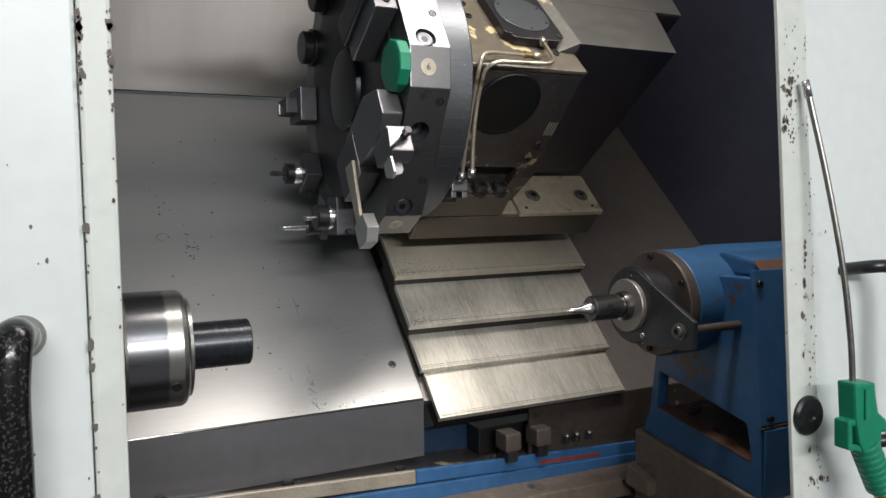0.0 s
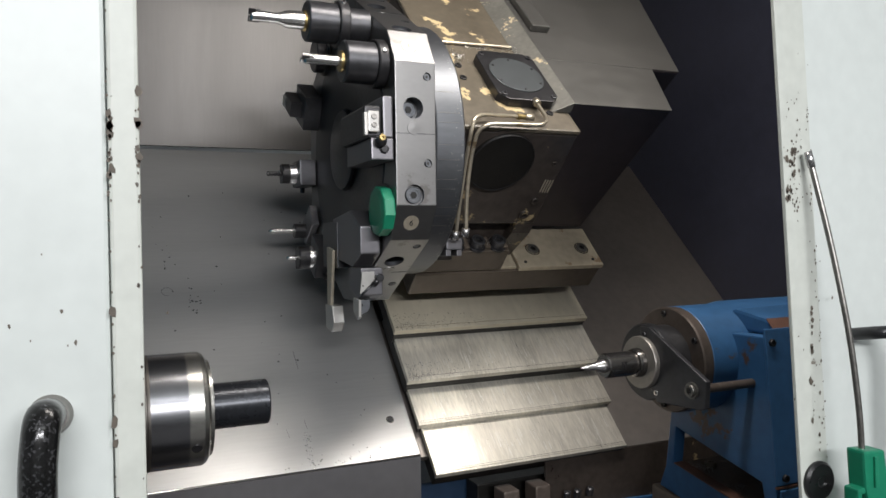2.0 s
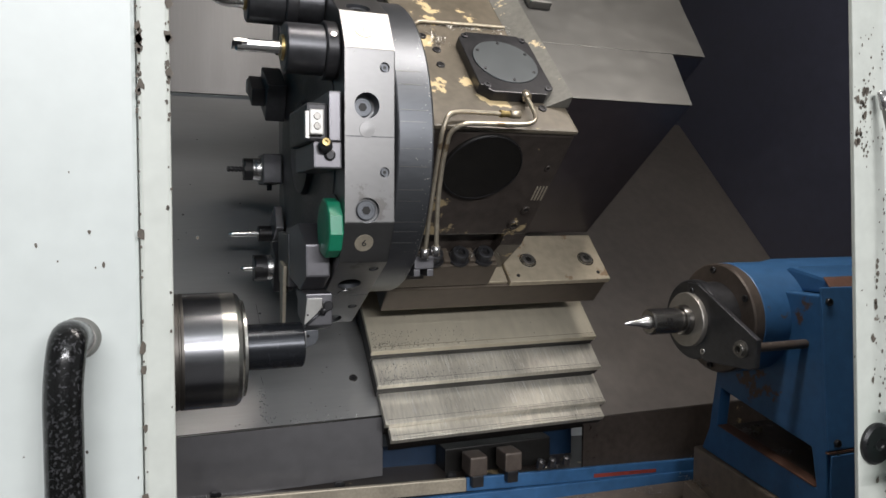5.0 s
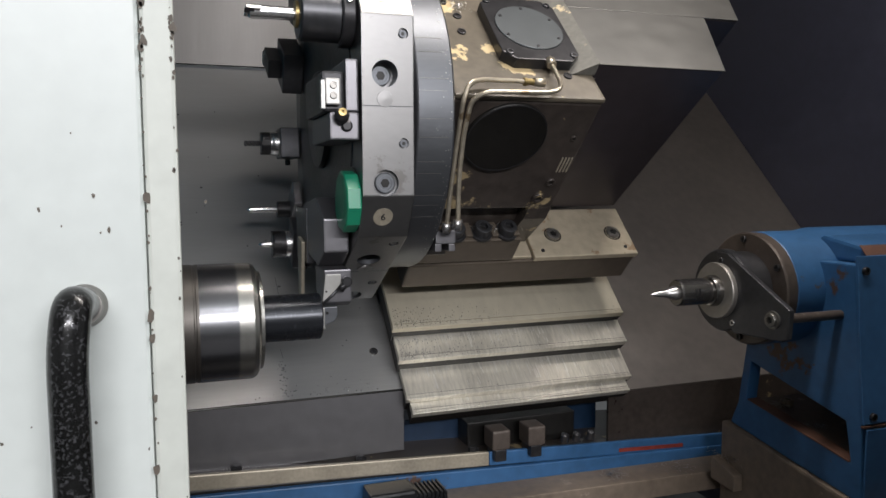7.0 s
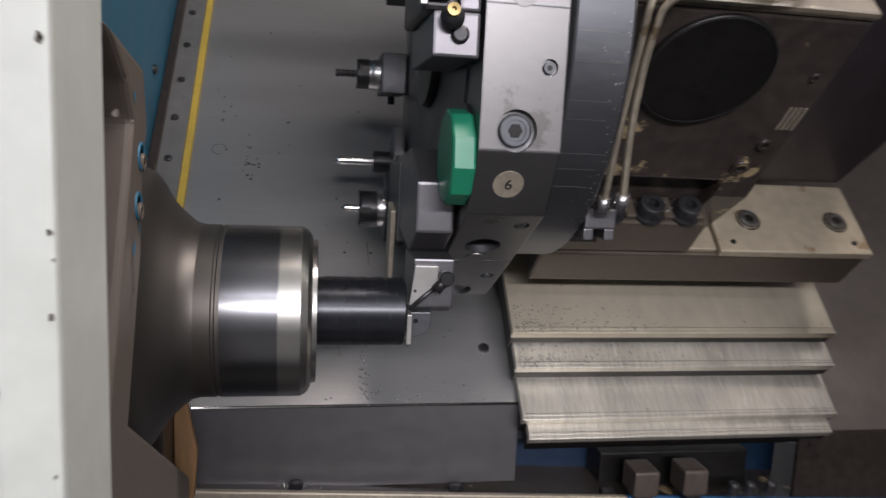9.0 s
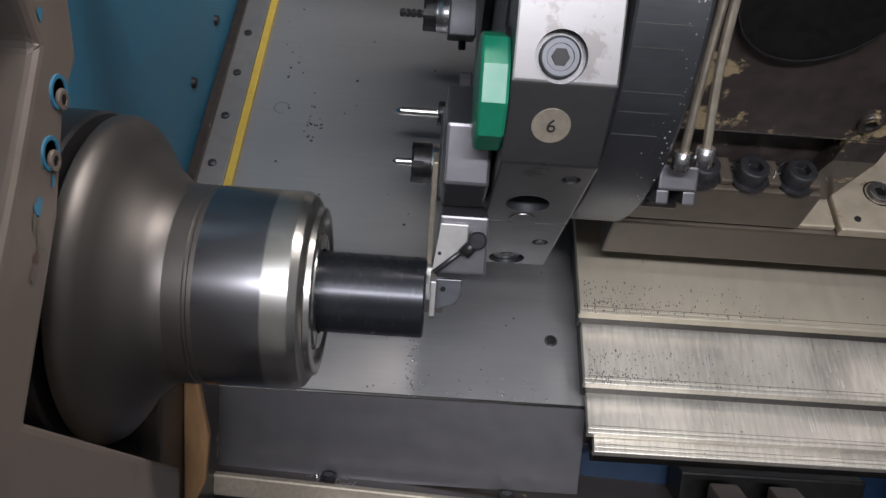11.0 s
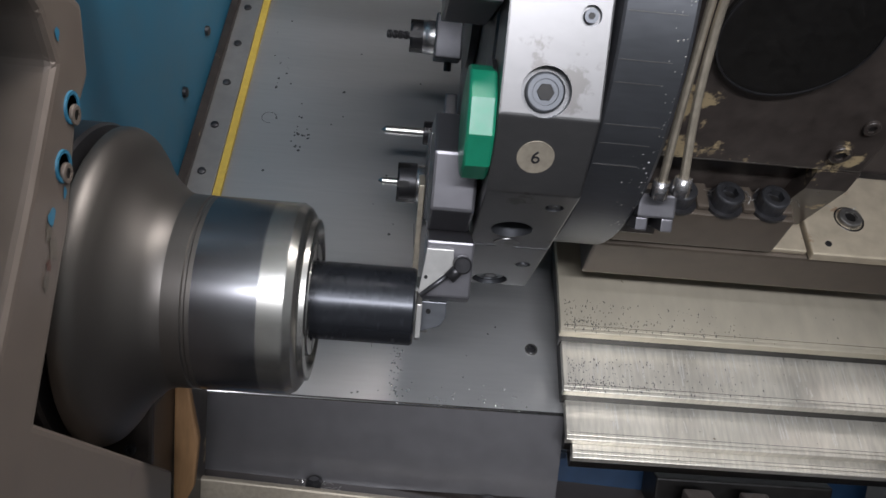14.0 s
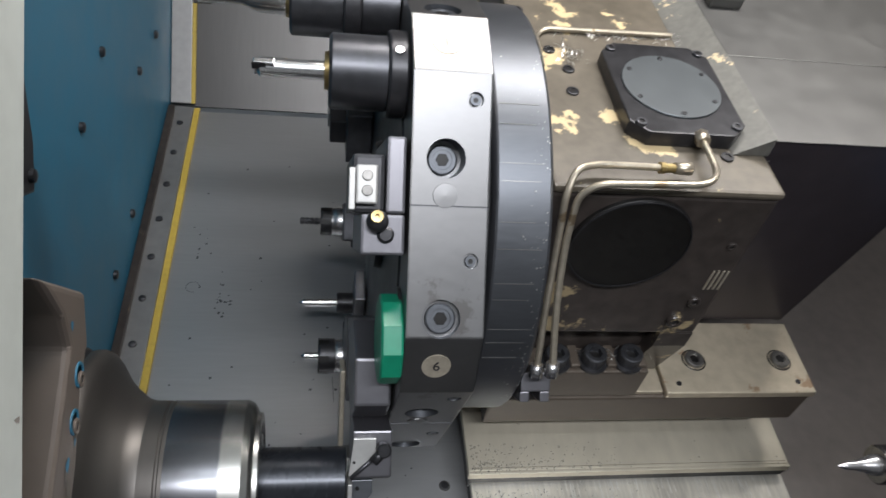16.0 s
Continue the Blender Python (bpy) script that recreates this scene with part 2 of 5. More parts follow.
def tube(pts, r, seg=12):
    """A round rod through the points, with smooth bends."""
    pts = [Vector(p) for p in pts]
    fine = [pts[0]]
    for i in range(1, len(pts) - 1):
        a, b, c = pts[i - 1], pts[i], pts[i + 1]
        d = min((a - b).length, (c - b).length) * 0.45
        p, q = b + (a - b).normalized() * d, b + (c - b).normalized() * d
        fine += [(1 - s) ** 2 * p + 2 * s * (1 - s) * b + s * s * q for s in [j / 6 for j in range(7)]]
    fine.append(pts[-1])
    v, f = [], []
    side = None
    for i, p in enumerate(fine):
        t = (fine[min(i + 1, len(fine) - 1)] - fine[max(i - 1, 0)]).normalized()
        side = t.orthogonal().normalized() if side is None else (side - t * side.dot(t)).normalized()
        other = t.cross(side)
        v += [p + r * (math.cos(2 * math.pi * j / seg) * side + math.sin(2 * math.pi * j / seg) * other) for j in range(seg)]
    for i in range(len(fine) - 1):
        for j in range(seg):
            k = (j + 1) % seg
            f.append((i * seg + j, i * seg + k, (i + 1) * seg + k, (i + 1) * seg + j))
    bm = mk(v, f + [tuple(range(seg)), tuple(range((len(fine) - 1) * seg, len(fine) * seg))])
    for face in bm.faces:
        face.smooth = len(face.verts) == 4
    return bm


def aim(place, normal):
    """The pose that turns the x axis along normal, at a place."""
    q = Vector((1, 0, 0)).rotation_difference(Vector(normal))
    return Matrix.Translation(place) @ q.to_matrix().to_4x4()


def part(name, bm, material, parent=None, label=""):
    """One mesh object, under its thing where one is given."""
    me = bpy.data.meshes.new(name)
    bmesh.ops.recalc_face_normals(bm, faces=bm.faces)
    for e in bm.edges:
        if len(e.link_faces) == 2 and e.calc_face_angle(0) > 0.5:
            e.smooth = False
    bm.to_mesh(me)
    bm.free()
    me.materials.append(material)
    ob = new(name, me)
    if parent:
        ob.parent = parent
    if label:
        ob["label"] = label
    return ob


def thing(name, label, category, group="", kind=""):
    return tagged(new(name), label, category, group, kind)


def setting(name, bm, material, label, category="structure"):
    return tagged(part(name, bm, material), label, category, "", "structure")


def socket_bolt(place, normal, r, h, material=None, parent=None, name="socket_bolt", label="", sub=None):
    """A cap screw standing on a surface: a flat round head with a hexagon socket."""
    m = aim(place, normal)
    seg, deep = 24, h * 0.45

    def hexagon(i, a):
        t = (2 * math.pi * i / seg) % (math.pi / 3) - math.pi / 6
        return a / math.cos(t)

    v = []
    for x, rad in ((0, r), (h - r * 0.12, r), (h - r * 0.03, r * 0.95), (h, r * 0.86)):
        v += [(x, rad * math.cos(2 * math.pi * i / seg), rad * math.sin(2 * math.pi * i / seg)) for i in range(seg)]
    for x in (h, h - deep):
        v += [(x, hexagon(i, r * 0.5) * math.cos(2 * math.pi * i / seg), hexagon(i, r * 0.5) * math.sin(2 * math.pi * i / seg)) for i in range(seg)]
    f = [(j * seg + i, j * seg + (i + 1) % seg, (j + 1) * seg + (i + 1) % seg, (j + 1) * seg + i) for j in range(5) for i in range(seg)]
    bm = mk(v, f + [tuple(range(5 * seg, 6 * seg))])
    ob = part(name, moved(bm, m), material or DARK, parent, label)
    if parent and parent.parent is None:
        part("hex_socket", lathe([(h - deep + 0.0001, r * 0.5), (h - deep + 0.0003, r * 0.5), (h - deep + 0.0003, 0.0001)], 6, m @ Matrix.Rotation(math.pi / 6, 4, "X")), BORE, ob)
    return ob


# ---- the workshop round the machine ----
setting("floor", box(-4, 4, -5, 2, -0.1, 0, 0), FLOORM, "dark concrete workshop floor under the lathe", "floor")
setting("wall_north", box(-4, 4, 2, 2.1, 0, 3.1, 0), WALLM, "plain pale workshop wall behind the lathe", "wall")
setting("wall_south", box(-4, 4, -5.1, -5, 0, 3.1, 0), WALLM, "plain pale workshop wall facing the lathe", "wall")
setting("wall_west", box(-4.1, -4, -5, 2, 0, 3.1, 0), WALLM, "plain pale workshop side wall", "wall")
setting("wall_east", box(4, 4.1, -5, 2, 0, 3.1, 0), WALLM, "plain pale workshop side wall", "wall")
setting("ceiling", box(-4, 4, -5, 2, 3.1, 3.2, 0), WALLM, "plain pale workshop ceiling", "ceiling")


# ---- the machine's enclosure ----
def enclosure():
    setting("trim_roof", box(-1.1, 1.3, -0.29, 0.9, 2.0, 2.03, 0), NAVY, "dark sheet roof of the lathe enclosure", "machine panel")
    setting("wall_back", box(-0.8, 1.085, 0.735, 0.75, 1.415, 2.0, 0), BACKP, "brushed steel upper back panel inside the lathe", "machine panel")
    setting("wall_right", box(1.085, 1.11, -0.27, 0.9, 0.4, 2.0, 0), NAVY, "dark navy end panel inside the lathe", "machine panel")
    setting("trim_sump", box(-0.8, 1.085, -0.27, 0.75, 0.35, 0.37, 0), BORE, "dark chip tray below the lathe bed", "machine panel")
    setting("trim_front", box(-1.1, 1.3, -0.29, -0.27, 0.0, 0.72, 0), NAVY, "dark front skirt of the lathe below the doors", "machine panel")
    setting("trim_header", box(-1.1, 1.3, -0.29, -0.27, 1.85, 2.03, 0), WHITE, "white header above the lathe doors", "machine panel")
    wall = setting("wall_headstock", box(-0.3, -0.265, -0.26, 0.74, 0.5, 2.0, 0), BLUEWALL, "teal blue painted headstock wall with small screws", "machine panel")
    for y, z in ((0.388, 1.167), (0.47, 1.24), (0.50, 1.43), (0.32, 1.42), (0.6, 1.5), (0.25, 1.33)):
        part("screw", lathe([(0, 0.006), (0.004, 0.0055), (0.005, 0.003), (0.005, 0.0001)], 12, Matrix.Translation((-0.265, y, z))), HOLDER, wall)
    part("cable_cover", prism([(-0.06, 1.243), (0.0136, 1.2504), (0.0825, 1.262), (0.078, 1.303), (0.05, 1.37), (0.042, 1.62), (-0.06, 1.62)], -0.2648, -0.25, 0.003), DARK, wall, "dark oily cable cover on the blue wall")
    part("screw", lathe([(0, 0.006), (0.004, 0.0055), (0.005, 0.003), (0.005, 0.0001)], 12, Matrix.Translation((-0.25, 0.07, 1.275))), HOLDER, wall)


def fixed_sheets():
    g = thing("right_slant_guard", "brown-grey oily slanted steel guard beside the tailstock", "machine guard", "", "structure")
    part("slanted_sheet", sbox(0.485, 1.084, 0.655, 0.672, 1.057, 2.13, 0.001), LEDGE, g)
    part("rear_sheet", sbox(0.16, 0.4845, 0.655, 0.672, 1.108, 2.13, 0.001), LEDGE, g)
    # flange in a darker material than the guard's sheets
    part("front_flange", box(0.485, 1.084, 0.1925, 0.1985, 0.752, 0.863, 0.001), GRIME, g, "dark front flange")


def wiper():
    """The strip along the headstock wall that wipes the sliding sheet."""
    w = thing("wiper_strip", "grey screwed wiper strip with a yellow rubber edge", "wiper strip")
    part("slant_strip", sbox(-0.264, -0.226, 0.684, 0.694, 1.0, 2.13, 0.001), STRIP, w)
    part("slant_rubber", sbox(-0.2258, -0.217, 0.684, 0.692, 1.0, 2.13, 0.001), YELLOW, w, "yellow rubber wiper edge")
    part("upright_strip", box(-0.264, -0.232, 0.724, 0.734, 1.418, 1.99, 0.001), STRIP, w)
    part("upright_rubber", box(-0.232, -0.226, 0.726, 0.734, 1.418, 1.99, 0.001), YELLOW, w, "yellow rubber wiper edge")
    part("clamp_lip", sbox(-0.264, -0.254, 0.694, 0.706, 1.0, 2.12, 0.001), GRIME, w, "dark folded lip of the strip")
    for i in range(9):
        place = slant(-0.243, 0.694, 1.27 + 0.1 * i)
        part("screw", lathe([(0, 0.005), (0.002, 0.0045), (0.003, 0.002), (0.003, 0.0001)], 12, aim(place, (0, -0.7071, 0.7071))), HOLDER, w)


def chips_of(name, label, spots, count, size, seed):
    """Curled chips lying in small drifts; spots of (x, y, z, spread x, spread y, normal)."""
    rnd = random.Random(seed)
    v, f = [], []
    for _ in range(count):
        x, y, z, sx, sy, nrm = rnd.choice(spots)
        nv = Vector(nrm)
        a = nv.cross(Vector((1, 0, 0))).normalized()
        c = Vector((x, y, z)) + Vector((1, 0, 0)) * rnd.gauss(0, sx) + a * rnd.gauss(0, sy) + nv * 0.0012
        d = (Vector((rnd.gauss(0, 1), rnd.gauss(0, 1), rnd.gauss(0, 1)))).normalized()
        d = (d - nv * d.dot(nv) * 0.7).normalized() * size * rnd.uniform(0.4, 1.3)
        w = nv.cross(d).normalized() * size * 0.1
        b = len(v)
        lift = nv * size * rnd.uniform(0.1, 0.4)
        v += [c - d - w, c - d + w, c + w + lift, c - w + lift, c + d + w, c + d - w]
        f += [(b, b + 1, b + 2, b + 3), (b + 3, b + 2, b + 4, b + 5)]
    return mk([tuple(p) for p in v], f)


def bed():
    """The bed below the guards: stepped rails that run to the tailstock."""
    b = thing("lathe_bed", "stepped lathe bed in stained steel and worn blue paint", "lathe bed", "", "structure")

    def strip(name, x0, x1, y0, y1, at, fall, thick, m, label="", w=0.002):
        """A rail whose top falls gently to the right, so that coolant runs off."""
        v = [(x, y, at - fall * x - d) for d in (0, thick) for x in (x0, x1) for y in (y0, y1)]
        part(name, bev(mk(v, [(0, 1, 3, 2), (4, 5, 7, 6), (0, 2, 6, 4), (1, 3, 7, 5), (0, 1, 5, 4), (2, 3, 7, 6)]), w), m, b, label)

    strip("oil_gutter", -0.26, 0.8, 0.1915, 0.36, 0.806, 0.05, 0.05, GRIME, "oily gutter behind the rails")
    strip("back_rail", -0.26, 0.279, 0.184, 0.191, 0.812, 0.052, 0.021, RUSTPIN, "tan worn edge of the back rail")
    strip("back_rail", 0.2795, 0.80, 0.184, 0.191, 0.812, 0.052, 0.021, BLUE, "blue edge of the back rail with red scuffs")
    strip("rail_gap", -0.26, 0.8, 0.19, 0.25, 0.79, 0.048, 0.03, BORE)
    strip("middle_rail", -0.26, 0.80, 0.18, 0.1895, 0.786, 0.042, 0.04, BLUE, "worn blue middle rail")
    strip("front_rail", -0.26, 0.8, 0.122, 0.1795, 0.758, 0.022, 0.03, BROWN, "rust brown front rail with chips")
    strip("front_apron", -0.26, 1.0, 0.06, 0.1215, 0.70, 0.02, 0.03, NAVY)
    strip("red_scuff", 0.5, 0.62, 0.1834, 0.1842, 0.801, 0.052, 0.006, mat("red_undercoat", (0.22, 0.035, 0.025), 0.5, 0, 0.3, 40, 0.1), "red undercoat showing through the blue", 0)
    for x in (-0.078, 0.09, 0.26):
        part("rail_nut", lathe([(0, 0.008), (0.007, 0.008), (0.009, 0.005), (0.009, 0.0001)], 6, aim((x, 0.199, 0.807 - 0.05 * x), (0, 0, 1))), DARK, b)
    c = part("chip_litter", chips_of("chip_litter", "", [(0.585, 0.145, 0.7455, 0.012, 0.014, (0, 0, 1)), (0.47, 0.15, 0.748, 0.012, 0.01, (0, 0, 1)), (0.42, 0.2, 0.79, 0.02, 0.006, (0, 0, 1)), (-0.078, 0.2, 0.812, 0.012, 0.006, (0, 0, 1))], 170, 0.004, 3), CHIPS, b)
    c["kind"] = "stuff"


def connector():
    """A black ribbed cable plug lying on the front rail."""
    k = thing("cable_plug", "black ribbed cable plug lying on the bed rail", "cable plug")
    part("plug_body", box(0.085, 0.15, 0.125, 0.17, 0.757, 0.782, 0.004), BLACK, k)
    for i in range(7):
        part("plug_rib", box(0.153 + 0.006 * i, 0.156 + 0.006 * i, 0.128, 0.168, 0.756, 0.776, 0.001), BLACK, k)
    part("plug_core", box(0.15, 0.195, 0.132, 0.164, 0.756, 0.772, 0.001), BLACK, k)


# ---- the doors ----
def chip_marks(parent, y, marks, seed, size=1.0):
    """Chipped spots in the paint, a little proud of it so as to catch the light."""
    rnd = random.Random(seed)
    bms = []
    for x, z, sx, sz, n in marks:
        for _ in range(n):
            cx, cz = x + rnd.gauss(0, sx), z + rnd.gauss(0, sz)
            r = size * rnd.uniform(0.0004, 0.0014)
            k = rnd.randint(5, 8)
            pts = [(cx + r * rnd.uniform(0.5, 1.2) * math.cos(2 * math.pi * i / k), y, cz + 1.4 * r * rnd.uniform(0.5, 1.3) * math.sin(2 * math.pi * i / k)) for i in range(k)]
            bms.append(mk(pts, [tuple(range(k))]))
    ob = part("paint_chips", joined(*bms), CHIP, parent, "dark chipped spots in the paint")
    ob["kind"] = "stuff"


def left_door():
    d = thing("sliding_door", "white painted sliding lathe door with chipped edge", "machine door")
    part("panel", prism_y([(-1.1, 0.68), (-0.1615, 0.68), (-0.1615, 1.9), (-1.1, 1.9)], -0.3, -0.27, 0.003), WHITE, d)
    part("edge_post", box(-0.161, -0.1415, -0.306, -0.25, 0.68, 1.9, 0.0025), EDGE, d, "chipped white edge post of the door")
    chip_marks(d, -0.3065, [(-0.1605, 1.3, 0.0008, 0.03, 22), (-0.1605, 1.18, 0.0008, 0.06, 9), (-0.1605, 1.05, 0.0008, 0.06, 10), (-0.1435, 1.27, 0.0012, 0.03, 14), (-0.1435, 1.1, 0.001, 0.1, 8)], 5)
    chip_marks(d, -0.3006, [(-0.18, 1.17, 0.03, 0.08, 14), (-0.3, 1.1, 0.08, 0.1, 10)], 6)
    chip_marks(d, -0.3067, [(-0.1602, 1.31, 0.0006, 0.03, 9), (-0.1602, 1.1, 0.0006, 0.07, 8), (-0.1425, 1.29, 0.0005, 0.02, 6)], 15, 2.2)
    part("handle_collar", lathe([(0, 0.0135), (0.003, 0.0132), (0.006, 0.0118), (0.012, 0.011)], 28, aim((-0.1985, -0.3002, 1.121), (0, -1, 0.1))), WORNBOLT, d, "worn steel collar of the handle")
    part("handle", tube([(-0.1985, -0.299, 1.121), (-0.2005, -0.343, 1.129), (-0.2035, -0.347, 1.1), (-0.2035, -0.345, 0.96), (-0.2005, -0.343, 0.925), (-0.1985, -0.299, 0.93)], 0.0108, 18), WORNH, d, "worn black and chrome door handle")


def right_door():
    d = thing("fixed_door_panel", "white painted door frame with chipped edge and black plug", "machine door")

    def sh(x, z):
        return (x + (1.389 - z) * 0.0755, z)

    part("edge_post", prism_y([sh(0.446, 0.68), sh(0.4855, 0.68), sh(0.4855, 1.9), sh(0.446, 1.9)], -0.306, -0.3015, 0.001), EDGE, d, "chipped white edge post")
    part("panel", prism_y([sh(0.486, 0.68), (1.3, 0.68), (1.3, 1.9), sh(0.486, 1.9)], -0.3, -0.2965, 0.001), WHITE, d)
    m = aim((0.5, -0.306, 0.976), (0, -1, 0))
    part("plug", lathe([(-0.001, 0.0205), (0.003, 0.0205), (0.0055, 0.018), (0.006, 0.006), (0.0045, 0.004), (0.0045, 0.0001)], 36, m), BLACK, d, "round black plastic plug")
    part("handle", tube([(0.558, -0.299, 1.122), (0.56, -0.333, 1.128), (0.582, -0.338, 1.128), (0.594, -0.338, 1.108), (0.6, -0.338, 0.965), (0.59, -0.338, 0.945), (0.572, -0.333, 0.945), (0.57, -0.299, 0.948)], 0.0068, 14), BLACK, d, "glossy black door handle")
    marks = [(0.4655 + 0.0755 * (1.389 - z) + 0.018, z, 0.0012, 0.02, 9) for z in (1.35, 1.29, 1.2, 1.12, 1.05, 0.98, 0.92)]
    marks += [(0.468, 1.31, 0.006, 0.008, 22), (0.47, 1.27, 0.007, 0.012, 34), (0.462, 1.34, 0.01, 0.04, 14), (0.49, 1.1, 0.012, 0.09, 16), (0.53, 0.905, 0.012, 0.002, 16)]
    chip_marks(d, -0.3065, marks, 8)
    chip_marks(d, -0.3067, [(0.462, 1.305, 0.004, 0.004, 7), (0.468, 1.3, 0.002, 0.007, 9), (0.4605, 1.272, 0.004, 0.003, 6), (0.492, 1.12, 0.001, 0.03, 10), (0.5035, 1.02, 0.001, 0.03, 9), (0.521, 0.905, 0.008, 0.0015, 8)], 18, 2.4)


def air_gun():
    """The blow gun that hangs by the handle, its long nozzle upward."""
    g = thing("air_blow_gun", "green plastic air blow gun hanging with its long nozzle up", "air gun")
    part("nozzle", tube([(0.478, -0.316, 1.305), (0.491, -0.331, 1.215), (0.499, -0.345, 1.125), (0.5035, -0.3515, 1.05), (0.5045, -0.353, 1.0)], 0.003, 12), WORNBOLT, g, "long steel nozzle")
    part("nozzle_tip", tube([(0.4765, -0.315, 1.312), (0.4795, -0.317, 1.296)], 0.0038, 12), STEEL, g)
    part("body", prism_y([(0.4935, 1.0217), (0.5235, 1.0195), (0.526, 1.004), (0.530, 0.989), (0.541, 0.981), (0.547, 0.973), (0.543, 0.966), (0.536, 0.968), (0.536, 0.955), (0.511, 0.949), (0.503, 0.962), (0.497, 0.985)], -0.363, -0.343, 0.003), GREEN, g)
    part("body_rib", prism_y([(0.506, 1.015), (0.510, 1.015), (0.512, 0.985), (0.507, 0.985)], -0.3655, -0.3632, 0.0008), GREEN, g)
    part("trigger", prism_y([(0.488, 0.985), (0.507, 0.9865), (0.508, 0.981), (0.494, 0.979), (0.4955, 0.962), (0.5155, 0.9565), (0.5145, 0.9505), (0.4888, 0.957)], -0.361, -0.345, 0.002), GREEN, g)
    for i in range(8):
        x, z = 0.5235 + 0.0036 * i, 0.9545 - 0.0063 * i
        part("grip_ring", lathe([(-0.0036, 0.0125), (-0.0022, 0.0142), (0.0022, 0.0142), (0.0036, 0.0125)], 20, aim((x, -0.353, z), (0.49, 0, -0.87))), GREEN, g)
    part("hose_nut", lathe([(0, 0.009), (0.012, 0.009)], 6, aim((0.551, -0.353, 0.905), (0.49, 0, -0.87))), BRASS, g)


# ---- headstock ----
def headstock_guard():
    g = thing("spindle_guard", "brown cast guard plate round the spindle with chipped blue bolt holes", "machine guard")
    outline = [(-0.2, 1.222), (-0.128, 1.207), (-0.121, 1.177), (-0.133, 1.157), (-0.141, 1.113), (-0.172, 1.036), (0.01, 0.921), (0.005, 0.8), (-0.262, 0.8), (-0.262, 0.93), (-0.203, 1.065), (-0.173, 1.131), (-0.153, 1.18), (-0.165, 1.198)]
    part("guard_casting", bev(prism(outline, -0.7, -0.153), 0.004, 3), GUARD, g)
    for y, z in ((-0.139, 1.163), (-0.147, 1.139)):
        part("bolt_ring", lathe([(0, 0.0072), (0.0008, 0.007), (0.0008, 0.0055), (-0.001, 0.0055), (-0.001, 0.0001)], 20, aim((-0.153, y, z), (1, 0, 0))), BLUEWALL, g, "chipped blue paint round the bolt hole")
        socket_bolt((-0.153, y + 0.002, z - 0.003), (1, 0, 0), 0.0045, 0.0016, GUARD, g)
    rnd = random.Random(21)
    for y, z, size, m in ((-0.1575, 1.119, 0.0034, BLUEWALL), (-0.1605, 1.114, 0.003, TAN), (-0.1565, 1.106, 0.0042, TAN), (-0.161, 1.1, 0.0022, RUST), (-0.1635, 1.093, 0.0026, TAN), (-0.146, 1.128, 0.0018, BLUEWALL), (-0.152, 1.192, 0.0022, BLUEWALL)):
        rim = [size * rnd.uniform(0.6, 1.25) for _ in range(11)]
        part("bare_patch", mk([(-0.1526, y + q * math.cos(i * 0.571), z + 1.3 * q * math.sin(i * 0.571)) for i, q in enumerate(rim)], [tuple(range(11))]), m, g, "flaked paint patch")
    return g


AX = (0, 0, 1.05)


def chuck():
    """The collet chuck: flange, body with a dark band, nose ring."""
    c = thing("collet_chuck", "polished steel collet chuck with a dark band and nose ring", "chuck")
    part("flange", lathe([(-0.188, 0.08), (-0.187, 0.0945), (-0.184, 0.0985), (-0.18, 0.0985), (-0.176, 0.0965), (-0.172, 0.0915), (-0.168, 0.0845), (-0.164, 0.078), (-0.158, 0.0715), (-0.152, 0.066), (-0.147, 0.062), (-0.141, 0.0605)], 96), FLARE, c, "flared chuck flange")
    part("spindle_nose", lathe([(-0.262, 0.1), (-0.194, 0.1), (-0.192, 0.0985), (-0.1885, 0.08)], 96), DARK, c, "dark spindle nose behind the flange")
    part("rear_body", lathe([(-0.141, 0.0605), (-0.1305, 0.0605), (-0.1297, 0.0597), (-0.1283, 0.0597), (-0.1275, 0.0605), (-0.125, 0.0605)], 96), FLARE, c)
    part("dark_band", lathe([(-0.125, 0.0605), (-0.0885, 0.0605)], 96), CHUCKDARK, c, "dark polished band")
    part("nose", lathe([(-0.0885, 0.0605), (-0.074, 0.0605), (-0.0695, 0.058), (-0.067, 0.054), (-0.0665, 0.0515), (-0.0635, 0.051), (-0.063, 0.049), (-0.063, 0.045), (-0.066, 0.043), (-0.066, 0.036), (-0.0635, 0.035), (-0.0635, 0.0262), (-0.08, 0.0262)], 96), CHUCK, c, "turned nose ring")
    part("key_hole", lathe([(0, 0.0055), (0.0006, 0.005), (0.0006, 0.0035), (-0.002, 0.0035), (-0.002, 0.0001)], 20, aim((-0.0815, -0.0529, -0.0296), (0, -0.873, -0.488))), DARK, c, "dark spanner hole")
    for i in range(6):
        a = i * math.pi / 3
        part("collet_slot", box(-0.0638, -0.0632, -0.0004, 0.0004, 0.0265, 0.036, 0), DARK, c).matrix_basis = Matrix.Rotation(a, 4, "X")
    return c


def bar_stock():
    b = thing("steel_bar", "black round bar stock clamped in the chuck with a faced end", "workpiece")
    part("shaft", lathe([(-0.2, 0.0248), (-0.0015, 0.0248), (-0.0006, 0.024)], 64), BAR, b)
    part("faced_end", lathe([(-0.0006, 0.024), (0.0, 0.0235), (0.0, 0.0001)], 64), BRIGHT, b, "bright freshly faced end")
    return b


